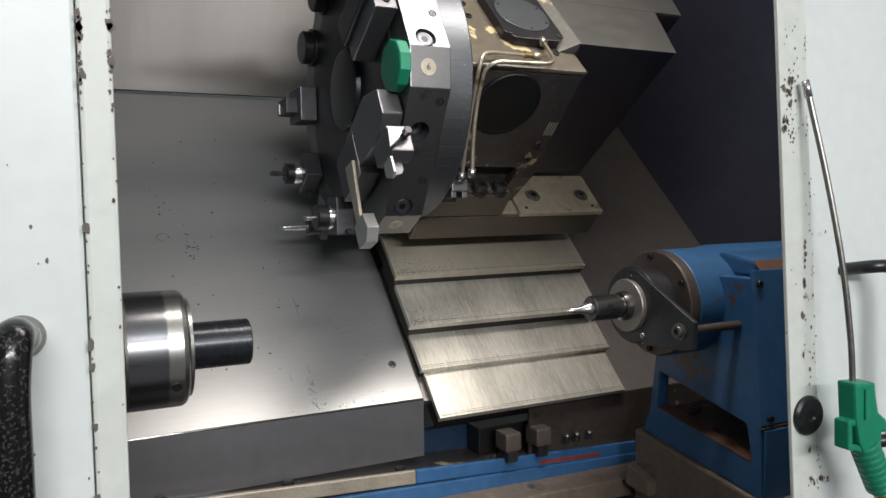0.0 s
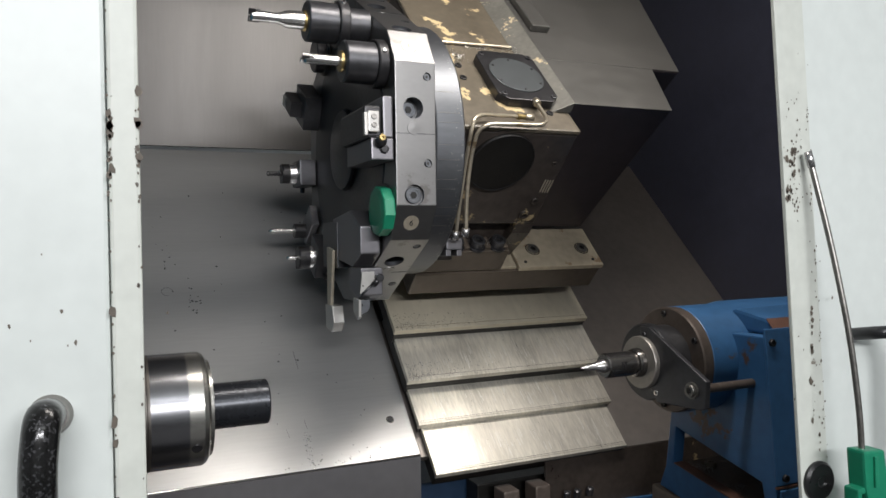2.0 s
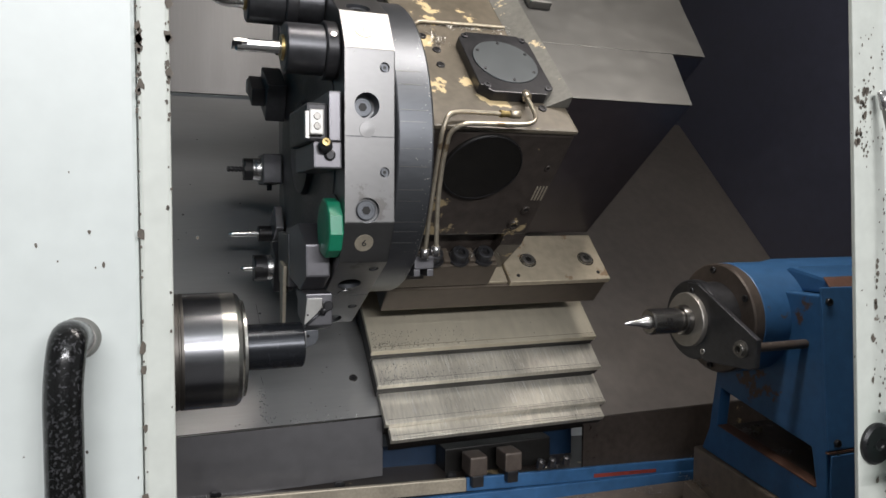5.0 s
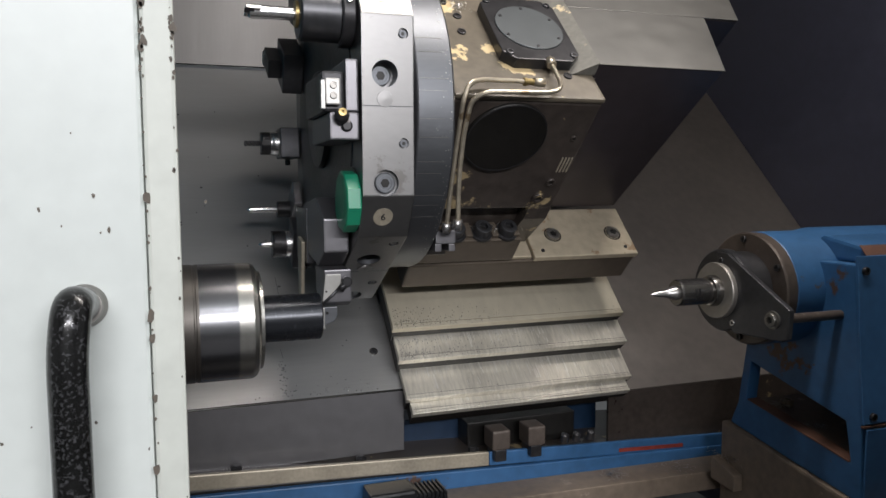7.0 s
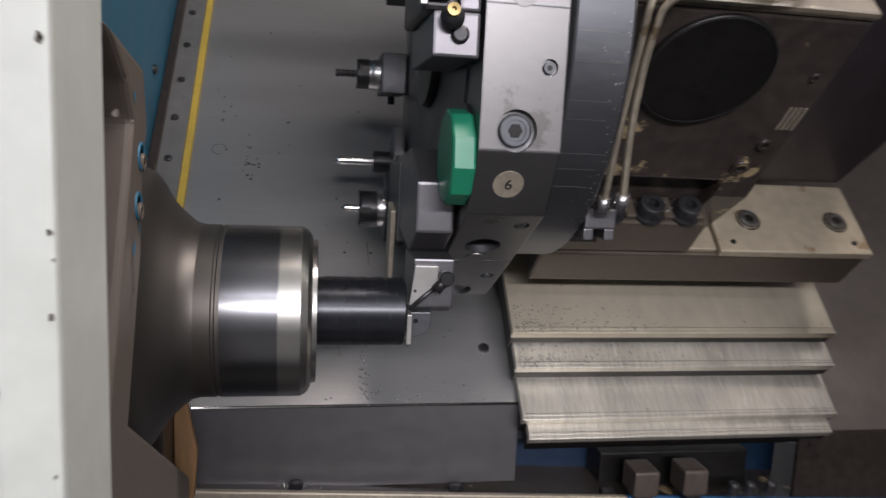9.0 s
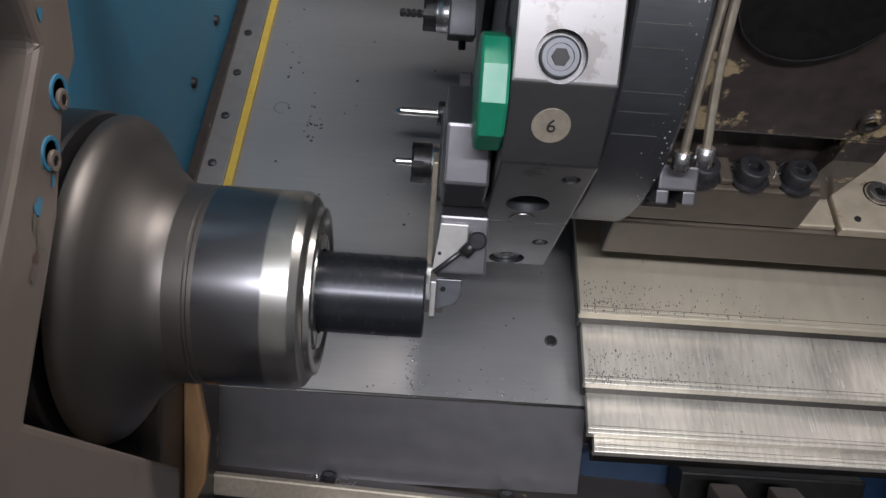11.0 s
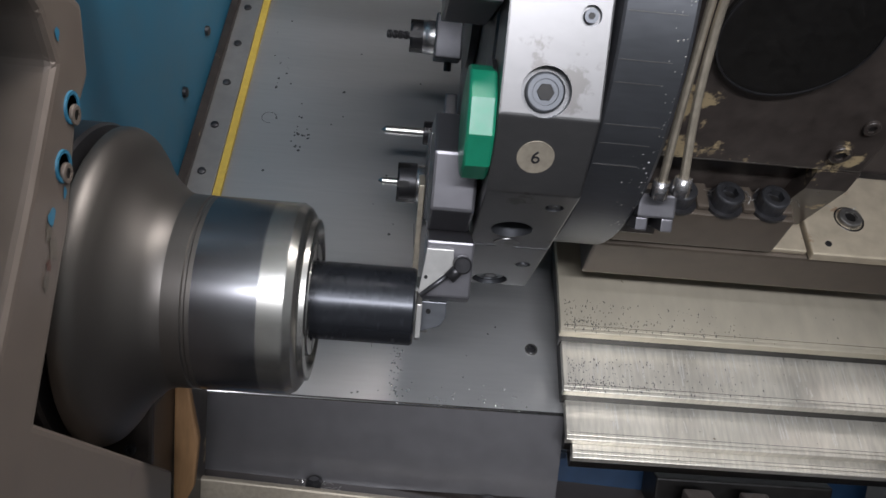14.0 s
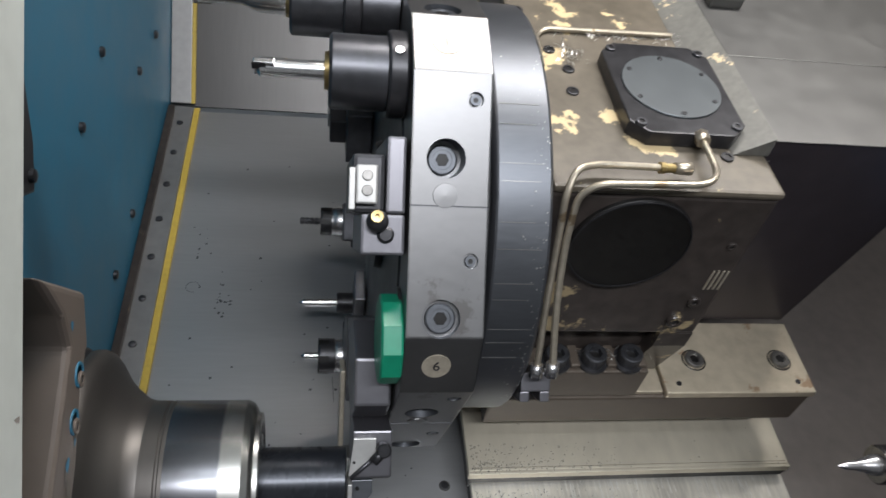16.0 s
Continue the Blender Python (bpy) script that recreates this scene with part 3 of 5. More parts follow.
# ---- carriage with its sliding sheets ----
def carriage():
    c = thing("carriage_guard", "brushed steel slanted sheet guard that slides with the carriage", "machine guard")
    part("slanted_sheet", sbox(-0.75, 0.158, 0.668, 0.682, 1.109, 2.13, 0.0008), SHEET, c)
    # the folded flange is darker than the slanted sheet
    part("front_flange", box(-0.75, 0.158, 0.2135, 0.22, 0.806, 0.8952, 0.0008), FLANGE, c, "dark front flange of the sheet")
    part("fold", tube([(-0.75, 0.2155, 0.8945), (0.157, 0.2155, 0.8945)], 0.0024, 10), BRIGHT, c, "bright folded edge")
    m = aim(slant(0.126, 0.682, 1.204), (0, -0.7071, 0.7071))
    part("sheet_washer", lathe([(0, 0.0066), (0.0008, 0.0064), (0.0008, 0.0001)], 24, m), BRIGHT, c, "bright washer")
    part("sheet_screw", lathe([(0.0009, 0.0048), (0.0026, 0.0045), (0.0028, 0.0024), (0.0012, 0.0022), (0.0012, 0.0001)], 20, m), DARK, c)
    rnd = random.Random(4)
    bms = []
    spots = [(rnd.uniform(-0.2, 0.12), rnd.uniform(1.15, 2.0)) for _ in range(46)] + [(-0.15 + rnd.gauss(0, 0.014), 1.57 + rnd.gauss(0, 0.022)) for _ in range(22)]
    spots += [(-0.19 + rnd.gauss(0, 0.012), 1.76 + rnd.gauss(0, 0.05)) for _ in range(10)]
    for x, k in spots:
        r = rnd.uniform(0.0006, 0.0022)
        bms.append(mk([slant(x + r * rnd.uniform(0.6, 1.2) * math.cos(a * 1.05), 0.6824, k + 1.4 * r * rnd.uniform(0.6, 1.2) * math.sin(a * 1.05)) for a in range(6)], [(0, 1, 2, 3, 4, 5)]))
    ring = [(-0.185 + q * math.cos(a * 0.5), 0.68245, 1.608 + 1.414 * q * math.sin(a * 0.5)) for q in (0.0085, 0.0092) for a in range(11)]
    bms.append(mk([slant(*p) for p in ring], [(i, i + 1, 12 + i, 11 + i) for i in range(10)]))
    for x, k, w, h in ((-0.006, 1.205, 0.0005, 0.022), (-0.035, 1.19, 0.0004, 0.02), (0.0, 1.36, 0.0006, 0.05)):
        bms.append(mk([slant(x, 0.6824, k), slant(x + w, 0.6824, k), slant(x + w - 0.002, 0.6824, k + h), slant(x - 0.002, 0.6824, k + h)], [(0, 1, 2, 3)]))
    o = part("coolant_marks", joined(*bms), MARK, c, "dried coolant specks and scratches")
    o["kind"] = "stuff"
    drops = []
    for _ in range(90):
        x, k = rnd.choice([(-0.008 + rnd.gauss(0, 0.003), rnd.uniform(1.11, 1.2)), (rnd.uniform(-0.05, 0.12), 1.115 + abs(rnd.gauss(0, 0.012)))])
        r = rnd.uniform(0.0004, 0.0013)
        drops.append(lathe([(0, r), (r * 0.3, r * 0.8), (r * 0.45, r * 0.3)], 7, aim(slant(x, 0.682, k), (0, -0.7071, 0.7071))))
    o = part("coolant_drops", joined(*drops), BRIGHT, c, "small drops of coolant")
    o["kind"] = "stuff"
    part("apron", box(0.17, 0.51, 0.27, 0.4, 0.74, 0.83, 0.002), SHADEDBLUE, c, "blue carriage apron, darkened for the shade of the covers")
    # a solid black block stands in for the dark of a gap
    part("apron_gap_shade", box(0.262, 0.445, 0.228, 0.2695, 0.785, 0.829, 0.002), BORE, c, "black block for the shaded gap behind the stop blocks")
    for x in (0.293, 0.35):
        part("stop_block", box(x - 0.014, x + 0.014, 0.17, 0.205, 0.803, 0.832, 0.003), COLLAR, c, "small dark stop block")
        part("stop_foot", box(x - 0.009, x + 0.009, 0.172, 0.205, 0.785, 0.803, 0.002), DARK, c)
    for x in (0.4, 0.42, 0.445):
        part("fitting", lathe([(0, 0.006), (0.012, 0.006), (0.014, 0.003)], 10, aim((x, 0.18, 0.8), (0, -0.3, 1))), HOLDER, c)
    return c


COVERS = ((0.141, 0.517, 0.780, 1.198, 1.40), (0.147, 0.519, 0.745, 1.140, 1.36), (0.154, 0.520, 0.705, 1.0735, 1.32), (0.161, 0.514, 0.690, 1.047, 1.30))


def way_covers():
    """Four telescoping covers, each tucked under the next."""
    out = []
    for x0, x1, c, k0, k1 in COVERS:
        t = thing("way_cover", "scuffed steel telescopic way cover plate with folded lip", "way cover", "telescopic way covers")
        metal = FILMED if c > 0.77 else COVER
        part("plate", sbox(x0, x1, c - 0.0125, c, k0 + 0.0062, k1, 0.0008), metal, t)
        part("lip", sbox(x0 - 0.0006, x1 + 0.0006, c - 0.014, c + 0.0004, k0, k0 + 0.006, 0.001), metal, t, "folded front lip of the plate")
        part("lip_seam", sbox(x0 + 0.003, x1 - 0.003, c - 0.001, c + 0.0003, k0 + 0.0105, k0 + 0.0111, 0), SIDE, t, "thin seam of the folded lip")
        # two black strips that draw the shadow below each plate and lip
        part("wiper", sbox(x0 + 0.003, x1 - 0.003, c - 0.05, c - 0.0128, k0 + 0.0045, k1 - 0.01, 0.001), BORE, t, "black filler for the shaded gap under the plate")
        part("lip_shade", sbox(x0 + 0.001, x1 - 0.001, c - 0.03, c - 0.0142, k0 + 0.001, k0 + 0.006, 0.001), BORE, t, "black strip for the shadow under the lip")
        rnd = random.Random(int(c * 1000))
        if c < 0.76:
            bms = []
            for _ in range(130):
                x, k = rnd.uniform(x0 + 0.02, x1 - 0.008), k0 + 0.013 + rnd.uniform(0.0, 0.05)
                w, h, lean = rnd.uniform(0.0002, 0.0008) * rnd.choice((1, 1, 1, 2.5)), rnd.uniform(0.006, 0.045), rnd.gauss(0, 0.0006)
                bms.append(mk([slant(x, c + 0.0003, k), slant(x + w, c + 0.0003, k + 0.002), slant(x + w * 0.6 + lean, c + 0.0003, k + h), slant(x + lean, c + 0.0003, k + h * 0.9)], [(0, 1, 2, 3)]))
            o = part("scuffing", joined(*bms), SCUFF, t, "bright scuffs rubbed by the next plate")
            o["kind"] = "stuff"
        if c > 0.72:
            bms = []
            for _ in range(320):
                x = x0 + 0.004 + min(0.36, rnd.expovariate(17.0))
                k = k0 + rnd.uniform(0.002, 0.05) * (1.0 if rnd.random() < 0.6 else 0.4)
                r = rnd.uniform(0.0002, 0.0009)
                bms.append(mk([slant(x + 0.7 * r * rnd.uniform(0.5, 1.2) * math.cos(a * 1.05), c + 0.0004, k + 2.4 * r * rnd.uniform(0.5, 1.2) * math.sin(a * 1.05)) for a in range(6)], [(0, 1, 2, 3, 4, 5)]))
            o = part("grime_specks", joined(*bms), MARK, t, "dried dirt specks on the plate")
            o["kind"] = "stuff"
        out.append(t)
    return out


# ---- cross slide with turret ----
HUB = (0.146, 1.273)  # the turret axis in y and z
UP = (0, -0.7071, 0.7071)
DOWN = (0, -0.7071, -0.7071)


def st(phi):
    """Turns what is built for the front of the disc to a station phi degrees above it."""
    return Matrix.Rotation(radians(-phi), 4, "X")


def cross_slide():
    s = thing("turret_slide", "stained cross slide carrying an oily turret housing", "tool turret")
    part("slide_block", sbox(0.15, 0.5045, 0.85, 0.918, 1.247, 1.375, 0.003), SIDE, s, "oily brown side of the slide")
    part("slide_plate", sbox(0.336, 0.507, 0.9185, 0.932, 1.245, 1.374, 0.002), SLIDE, s, "tan stained ground plate")
    part("rail_ledge", sbox(0.15, 0.334, 0.9185, 0.926, 1.252, 1.30, 0.0015), SLIDE, s)
    for x in (0.378, 0.479):
        place = slant(x, 0.932, 1.303)
        part("counterbore", lathe([(0.0, 0.0135), (0.0004, 0.013), (0.0004, 0.012), (-0.004, 0.012), (-0.004, 0.0001)], 28, aim(place, UP)), BORE, s)
        socket_bolt(place, UP, 0.0105, 0.004, WORNBOLT, s)
    for x, k in ((0.352, 1.262), (0.49, 1.264)):
        part("plate_screw", lathe([(0, 0.003), (0.0012, 0.0026), (0.0012, 0.0001)], 12, aim(slant(x, 0.932, k), UP)), DARK, s)
    # clamp strip with three cap screws
    part("clamp_strip", sbox(0.16, 0.301, 0.926, 0.988, 1.246, 1.288, 0.002), SIDE, s, "oil-browned clamp strip")
    for x in (0.225, 0.2625, 0.2935):
        part("clamp_tooth", sbox(x - 0.005, x + 0.005, 0.9882, 0.996, 1.252, 1.287, 0.002), SIDE, s)
    for x in (0.206, 0.244, 0.281):
        place = slant(x, 0.988, 1.264)
        part("washer", lathe([(0, 0.0155), (0.003, 0.0155), (0.003, 0.0001)], 28, aim(place, UP)), DARK, s)
        socket_bolt(slant(x, 0.992, 1.264), UP, 0.0118, 0.013, HOLDER, s)
    # upper box of the slide
    def hood(name, top, low, label=""):
        """A folded hood: its top sheet lies along the slant, its front leans back to the slide."""
        n = len(top)
        v = [slant(x, 1.345, k) for x, k in top] + [slant(x, 0.936, k) for x, k in low]
        part(name, bev(mk(v, [tuple(range(n)), tuple(range(n, 2 * n))] + [(i, (i + 1) % n, n + (i + 1) % n, n + i) for i in range(n)]), 0.002), BOXDARK, s, label)

    # box fronts and sides are darker than the top sheets
    hood("upper_guard_box", [(0.332, 1.322), (0.512, 1.322), (0.543, 1.485), (0.332, 1.485)], [(0.332, 1.378), (0.503, 1.378), (0.515, 1.485), (0.332, 1.485)], "dark guard box behind the housing")
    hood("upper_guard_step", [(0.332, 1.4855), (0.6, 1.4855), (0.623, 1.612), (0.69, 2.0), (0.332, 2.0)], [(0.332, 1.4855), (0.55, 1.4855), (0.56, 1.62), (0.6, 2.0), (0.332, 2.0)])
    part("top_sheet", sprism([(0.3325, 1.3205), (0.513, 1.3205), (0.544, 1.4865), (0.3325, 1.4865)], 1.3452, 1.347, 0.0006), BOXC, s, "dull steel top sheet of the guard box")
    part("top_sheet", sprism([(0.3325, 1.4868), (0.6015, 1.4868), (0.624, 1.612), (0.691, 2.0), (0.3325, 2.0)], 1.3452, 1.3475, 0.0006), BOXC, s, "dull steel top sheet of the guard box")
    fillet = [(0.3015, 1.3213), (0.3335, 1.3476), (0.3335, 1.3213)]
    v = [slant(x, c, k) for k in (1.323, 1.9) for x, c in fillet]
    part("sealed_joint", bev(mk(v, [(0, 1, 2), (3, 4, 5), (0, 1, 4, 3), (1, 2, 5, 4), (2, 0, 3, 5)]), 0.001), SEAL, s, "grey sealed joint beside the tan face with flaked paint")
    part("top_gusset", sbox(0.342, 0.376, 1.3476, 1.365, 1.6, 1.86, 0.003), BOXC, s)
    # housing
    part("housing_foot", sbox(0.146, 0.315, 0.9265, 1.0595, 1.29, 1.37, 0.003), GRIME, s)
    part("housing", sbox(0.145, 0.33, 1.06, 1.31, 1.262, 1.9, 0.003), GRIME, s, "oil-blackened turret housing casting")
    part("housing_top", sbox(0.1445, 0.3315, 1.311, 1.321, 1.2605, 1.9, 0.003), TAN, s, "tan housing face with flaking paint")
    part("round_cover", lathe([(0, 0.051), (0.003, 0.051), (0.005, 0.049), (0.005, 0.0001)], 56, aim(slant(0.222, 1.236, 1.262), DOWN)), BORE, s, "round black cover plate")
    part("cover_rim", lathe([(0.004, 0.0505), (0.0056, 0.0505), (0.0056, 0.0492), (0.004, 0.0492)], 56, aim(slant(0.222, 1.236, 1.262), DOWN)), DARK, s)
    rib = [(0.93, 1.2895), (1.0595, 1.2895), (1.0595, 1.262), (1.03, 1.262)]
    part("foot_rib", mk([slant(0.297, c, k) for c, k in rib] + [slant(0.33, c, k) for c, k in rib], [(0, 1, 2, 3), (4, 5, 6, 7), (0, 1, 5, 4), (1, 2, 6, 5), (2, 3, 7, 6), (3, 0, 4, 7)]), GRIME, s)
    for x, c, r in ((0.313, 1.235, 0.004), (0.31, 1.13, 0.006), (0.302, 1.09, 0.008), (0.168, 1.10, 0.004)):
        socket_bolt(slant(x, c, 1.262), DOWN, r, r * 0.5, GRIME, s, "housing_screw")
    for i in range(4):
        part("name_plate_bar", sbox(0.3105 + 0.0045 * i, 0.3125 + 0.0045 * i, 1.155, 1.19, 1.2606, 1.2619, 0), RUSTPIN, s, "worn maker's plate stripe")
    # square cap with chamfered corners on the tan face
    q, r, b = 0.05, 0.062, 0.014
    ring = [(-q + b, -r), (q - b, -r), (q, -r + b), (q, r - b), (q - b, r), (-q + b, r), (-q, r - b), (-q, -r + b)]
    base = Matrix.Translation(slant(0.265, 1.3212, 1.42)) @ Matrix.Rotation(radians(45), 4, "X")
    v = [(x, y, 0) for x, y in ring] + [(x, y, 0.014) for x, y in ring]
    cap = mk(v, [tuple(range(8)), tuple(range(8, 16))] + [(i, (i + 1) % 8, 8 + (i + 1) % 8, 8 + i) for i in range(8)])
    part("square_cap", moved(bev(cap, 0.0015), base), DARK, s, "black square cap with bolted corners")
    part("cap_disc", lathe([(0.0142, 0.043), (0.0152, 0.043), (0.0156, 0.0425), (0.0156, 0.0001)], 56, base @ Matrix.Rotation(radians(-90), 4, "Y")), CAPGREY, s, "blue-grey round cover disc")
    for i in range(4):
        a = math.pi / 4 + i * math.pi / 2
        socket_bolt(base @ Vector((0.058 * math.cos(a), 0.072 * math.sin(a), 0.014)), UP, 0.0046, 0.0022, HOLDER, s, "cap_screw")
    for i in range(6):
        a = 0.5 + i * math.pi / 3
        socket_bolt(base @ Vector((0.038 * math.cos(a), 0.038 * math.sin(a), 0.0154)), UP, 0.0022, 0.0012, HOLDER, s, "disc_screw")
    for x, k in ((0.174, 1.51), (0.186, 1.47), (0.183, 1.425), (0.296, 1.318), (0.322, 1.345), (0.318, 1.5), (0.155, 1.60)):
        socket_bolt(slant(x, 1.321, k), UP, 0.0055, 0.002, DARK, s, "face_screw")
    # oil pipes
    part("oil_pipe", tube([slant(0.272, 1.338, 1.335), slant(0.272, 1.338, 1.253), slant(0.174, 1.336, 1.25), (0.161, -0.035, 1.284), (0.158, -0.02, 1.25), (0.1565, -0.008, 1.2), (0.158, -0.002, 1.152)], 0.0028, 10), PIPE, s, "bent steel oil pipe")
    part("oil_pipe", tube([slant(0.24, 1.336, 1.279), slant(0.178, 1.336, 1.28), slant(0.16, 1.336, 1.272), (0.152, -0.034, 1.285), (0.1525, -0.014, 1.24), (0.15, 0.0, 1.19), (0.1495, 0.012, 1.148)], 0.0028, 10), PIPE, s, "bent steel oil pipe")
    part("pipe_fitting", lathe([(0, 0.0045), (0.004, 0.0045), (0.0045, 0.0036), (0.012, 0.0036)], 12, aim(slant(0.226, 1.336, 1.279), (1, 0, 0))), BRASS, s, "brass ring on the pipe")
    part("pipe_fitting", lathe([(0, 0.005), (0.013, 0.0058), (0.015, 0.003)], 6, aim(slant(0.238, 1.336, 1.279), (1, 0, 0))), PIPE, s)
    part("pipe_fitting", lathe([(0, 0.006), (0.01, 0.006)], 6, aim(slant(0.272, 1.338, 1.322), (0, 0.7071, 0.7071))), PIPE, s)
    part("rim_rail", tube([slant(0.162, 1.324, 1.47), slant(0.164, 1.326, 1.535), slant(0.175, 1.326, 1.552), slant(0.3, 1.326, 1.558)], 0.0026, 8), PIPE, s, "thin weld bead round the tan face")
    for place in ((0.1495, 0.012, 1.15), (0.158, -0.002, 1.154)):
        part("pipe_nut", lathe([(0, 0.0055), (0.012, 0.0055)], 6, aim(place, (0, 0.3, -0.95))), STEEL, s, "bright hexagon pipe nut")
    part("pipe_block", box(0.141, 0.166, 0.026, 0.06, 1.124, 1.14, 0.0015), PURPLE, s, "grey pipe block")
    for x in (0.141, 0.158):
        part("block_fork", box(x, x + 0.008, 0.028, 0.055, 1.115, 1.1238, 0.001), PURPLE, s)
    part("block_arm", box(0.141, 0.166, 0.061, 0.15, 1.108, 1.132, 0.002), GRIME, s)
    # the fixed ring behind the turret disc
    ring_at = Matrix.Translation((0, *HUB))
    part("turret_ring", lathe([(0.0955, 0.17), (0.0985, 0.186), (0.1, 0.187), (0.138, 0.187), (0.1405, 0.185), (0.1445, 0.17), (0.1445, 0.02)], 120, ring_at), RING, s, "turned blue-grey ring behind the turret disc")
    for k, a in enumerate((-38, -33, -29, -21, -17, -9, -3, 6, 10, 19, 24)):
        m = ring_at @ st(a)
        part("scribed_line", moved(box(0.101, 0.128 + 0.003 * (k % 3), -0.1873, -0.186, -0.0002, 0.0002, 0), m), WORNBOLT, s)
    rnd = random.Random(31)
    dots = []
    for _ in range(110):
        a, x, q = rnd.uniform(-62, 40), 0.1385 - min(0.036, rnd.expovariate(160.0)), rnd.uniform(0.0003, 0.0009)
        dots.append(lathe([(0, q), (q * 0.5, q * 0.6), (q * 0.6, 0.0001)], 6, ring_at @ st(a) @ aim((x, -0.1868, 0), (0, -1, 0))))
    o = part("metal_dust", joined(*dots), CHIPS, s, "bright metal dust along the ring")
    o["kind"] = "stuff"
    part("seal_lip", lathe([(0.0895, 0.178), (0.0935, 0.182), (0.0953, 0.18), (0.0953, 0.1)], 96, ring_at), STEEL, s, "bright seal lip")
    c = part("chip_litter", chips_of("c", "", [slant(0.235, 1.3225, 1.55) + (0.03, 0.004, UP), slant(0.19, 1.3225, 1.50) + (0.008, 0.008, UP), slant(0.33, 1.322, 1.36) + (0.012, 0.01, UP), slant(0.31, 1.3225, 1.55) + (0.012, 0.004, UP), slant(0.40, 1.3062, 1.62) + (0.03, 0.004, UP), slant(0.52, 1.3062, 1.60) + (0.03, 0.004, UP), slant(0.236, 0.969, 1.285) + (0.04, 0.004, UP), slant(0.262, 0.995, 1.268) + (0.02, 0.004, UP)], 420, 0.0032, 9), CHIPS, s, "curled steel chips")
    c["kind"] = "stuff"
    return s


LONG, SHORT, H_LONG, H_SHORT = 0.18, 0.05, 0.206, 0.2233


def boring(spot, r, depth, parent, m, name="bolt_hole", screw=True):
    """Lines a bore of the disc and sets its screw at the bottom."""
    x, z, h = spot
    at = m @ aim((x, -h, z), (0, -1, 0))
    part(name, lathe([(-0.0003, r * 0.995), (-depth, r * 0.995), (-depth, r * 0.62), (-depth + 0.0012, r * 0.6), (-depth + 0.0012, 0.0001)], 32, at, True), RING, parent, "oily counterbored hole")
    if screw:
        big = r > 0.01
        part("hole_screw", lathe([(-depth + 0.0012, r * 0.8), (-depth + 0.003, r * 0.78), (-depth + 0.0036, r * 0.7), (-depth + 0.0036, r * 0.52), (-depth + 0.003, r * 0.5), (-depth + 0.003, 0.0001)] if big else [(-depth + 0.0012, r * 0.7), (-depth + 0.0032, r * 0.66), (-depth + 0.0032, 0.0001)], 28, at), RING, parent)
        part("hex_socket", lathe([(-depth + 0.0031, r * 0.36), (-depth + 0.0034, r * 0.34), (-depth + 0.0034, 0.0001)], 6, at), BORE, parent)



def bored(bm, holes):
    """The mesh with round bores cut into it; holes of (pose with x outward, radius, depth)."""
    tool = joined(*[lathe([(-d, r), (0.004, r)], 32, m) for m, r, d in holes])
    obs = []
    for b in (bm, tool):
        me = bpy.data.meshes.new("t")
        bmesh.ops.recalc_face_normals(b, faces=b.faces)
        b.to_mesh(me)
        b.free()
        obs.append(new("t", me))
    mod = obs[0].modifiers.new("b", "BOOLEAN")
    mod.operation, mod.object, mod.solver = "DIFFERENCE", obs[1], "EXACT"
    got = obs[0].evaluated_get(bpy.context.evaluated_depsgraph_get()).to_mesh()
    out = bmesh.new()
    out.from_mesh(got)
    for ob in obs:
        me = ob.data
        bpy.data.objects.remove(ob)
        bpy.data.meshes.remove(me)
    return out


def lettered(text, size, thick):
    """A flat character, centred, in the built-in font."""
    cu = bpy.data.curves.new("t", "FONT")
    cu.body, cu.size, cu.extrude, cu.align_x, cu.align_y = text, size, thick, "CENTER", "CENTER"
    ob = new("t", cu)
    out = bmesh.new()
    out.from_mesh(ob.evaluated_get(bpy.context.evaluated_depsgraph_get()).to_mesh())
    bpy.data.objects.remove(ob)
    bpy.data.curves.remove(cu)
    return out


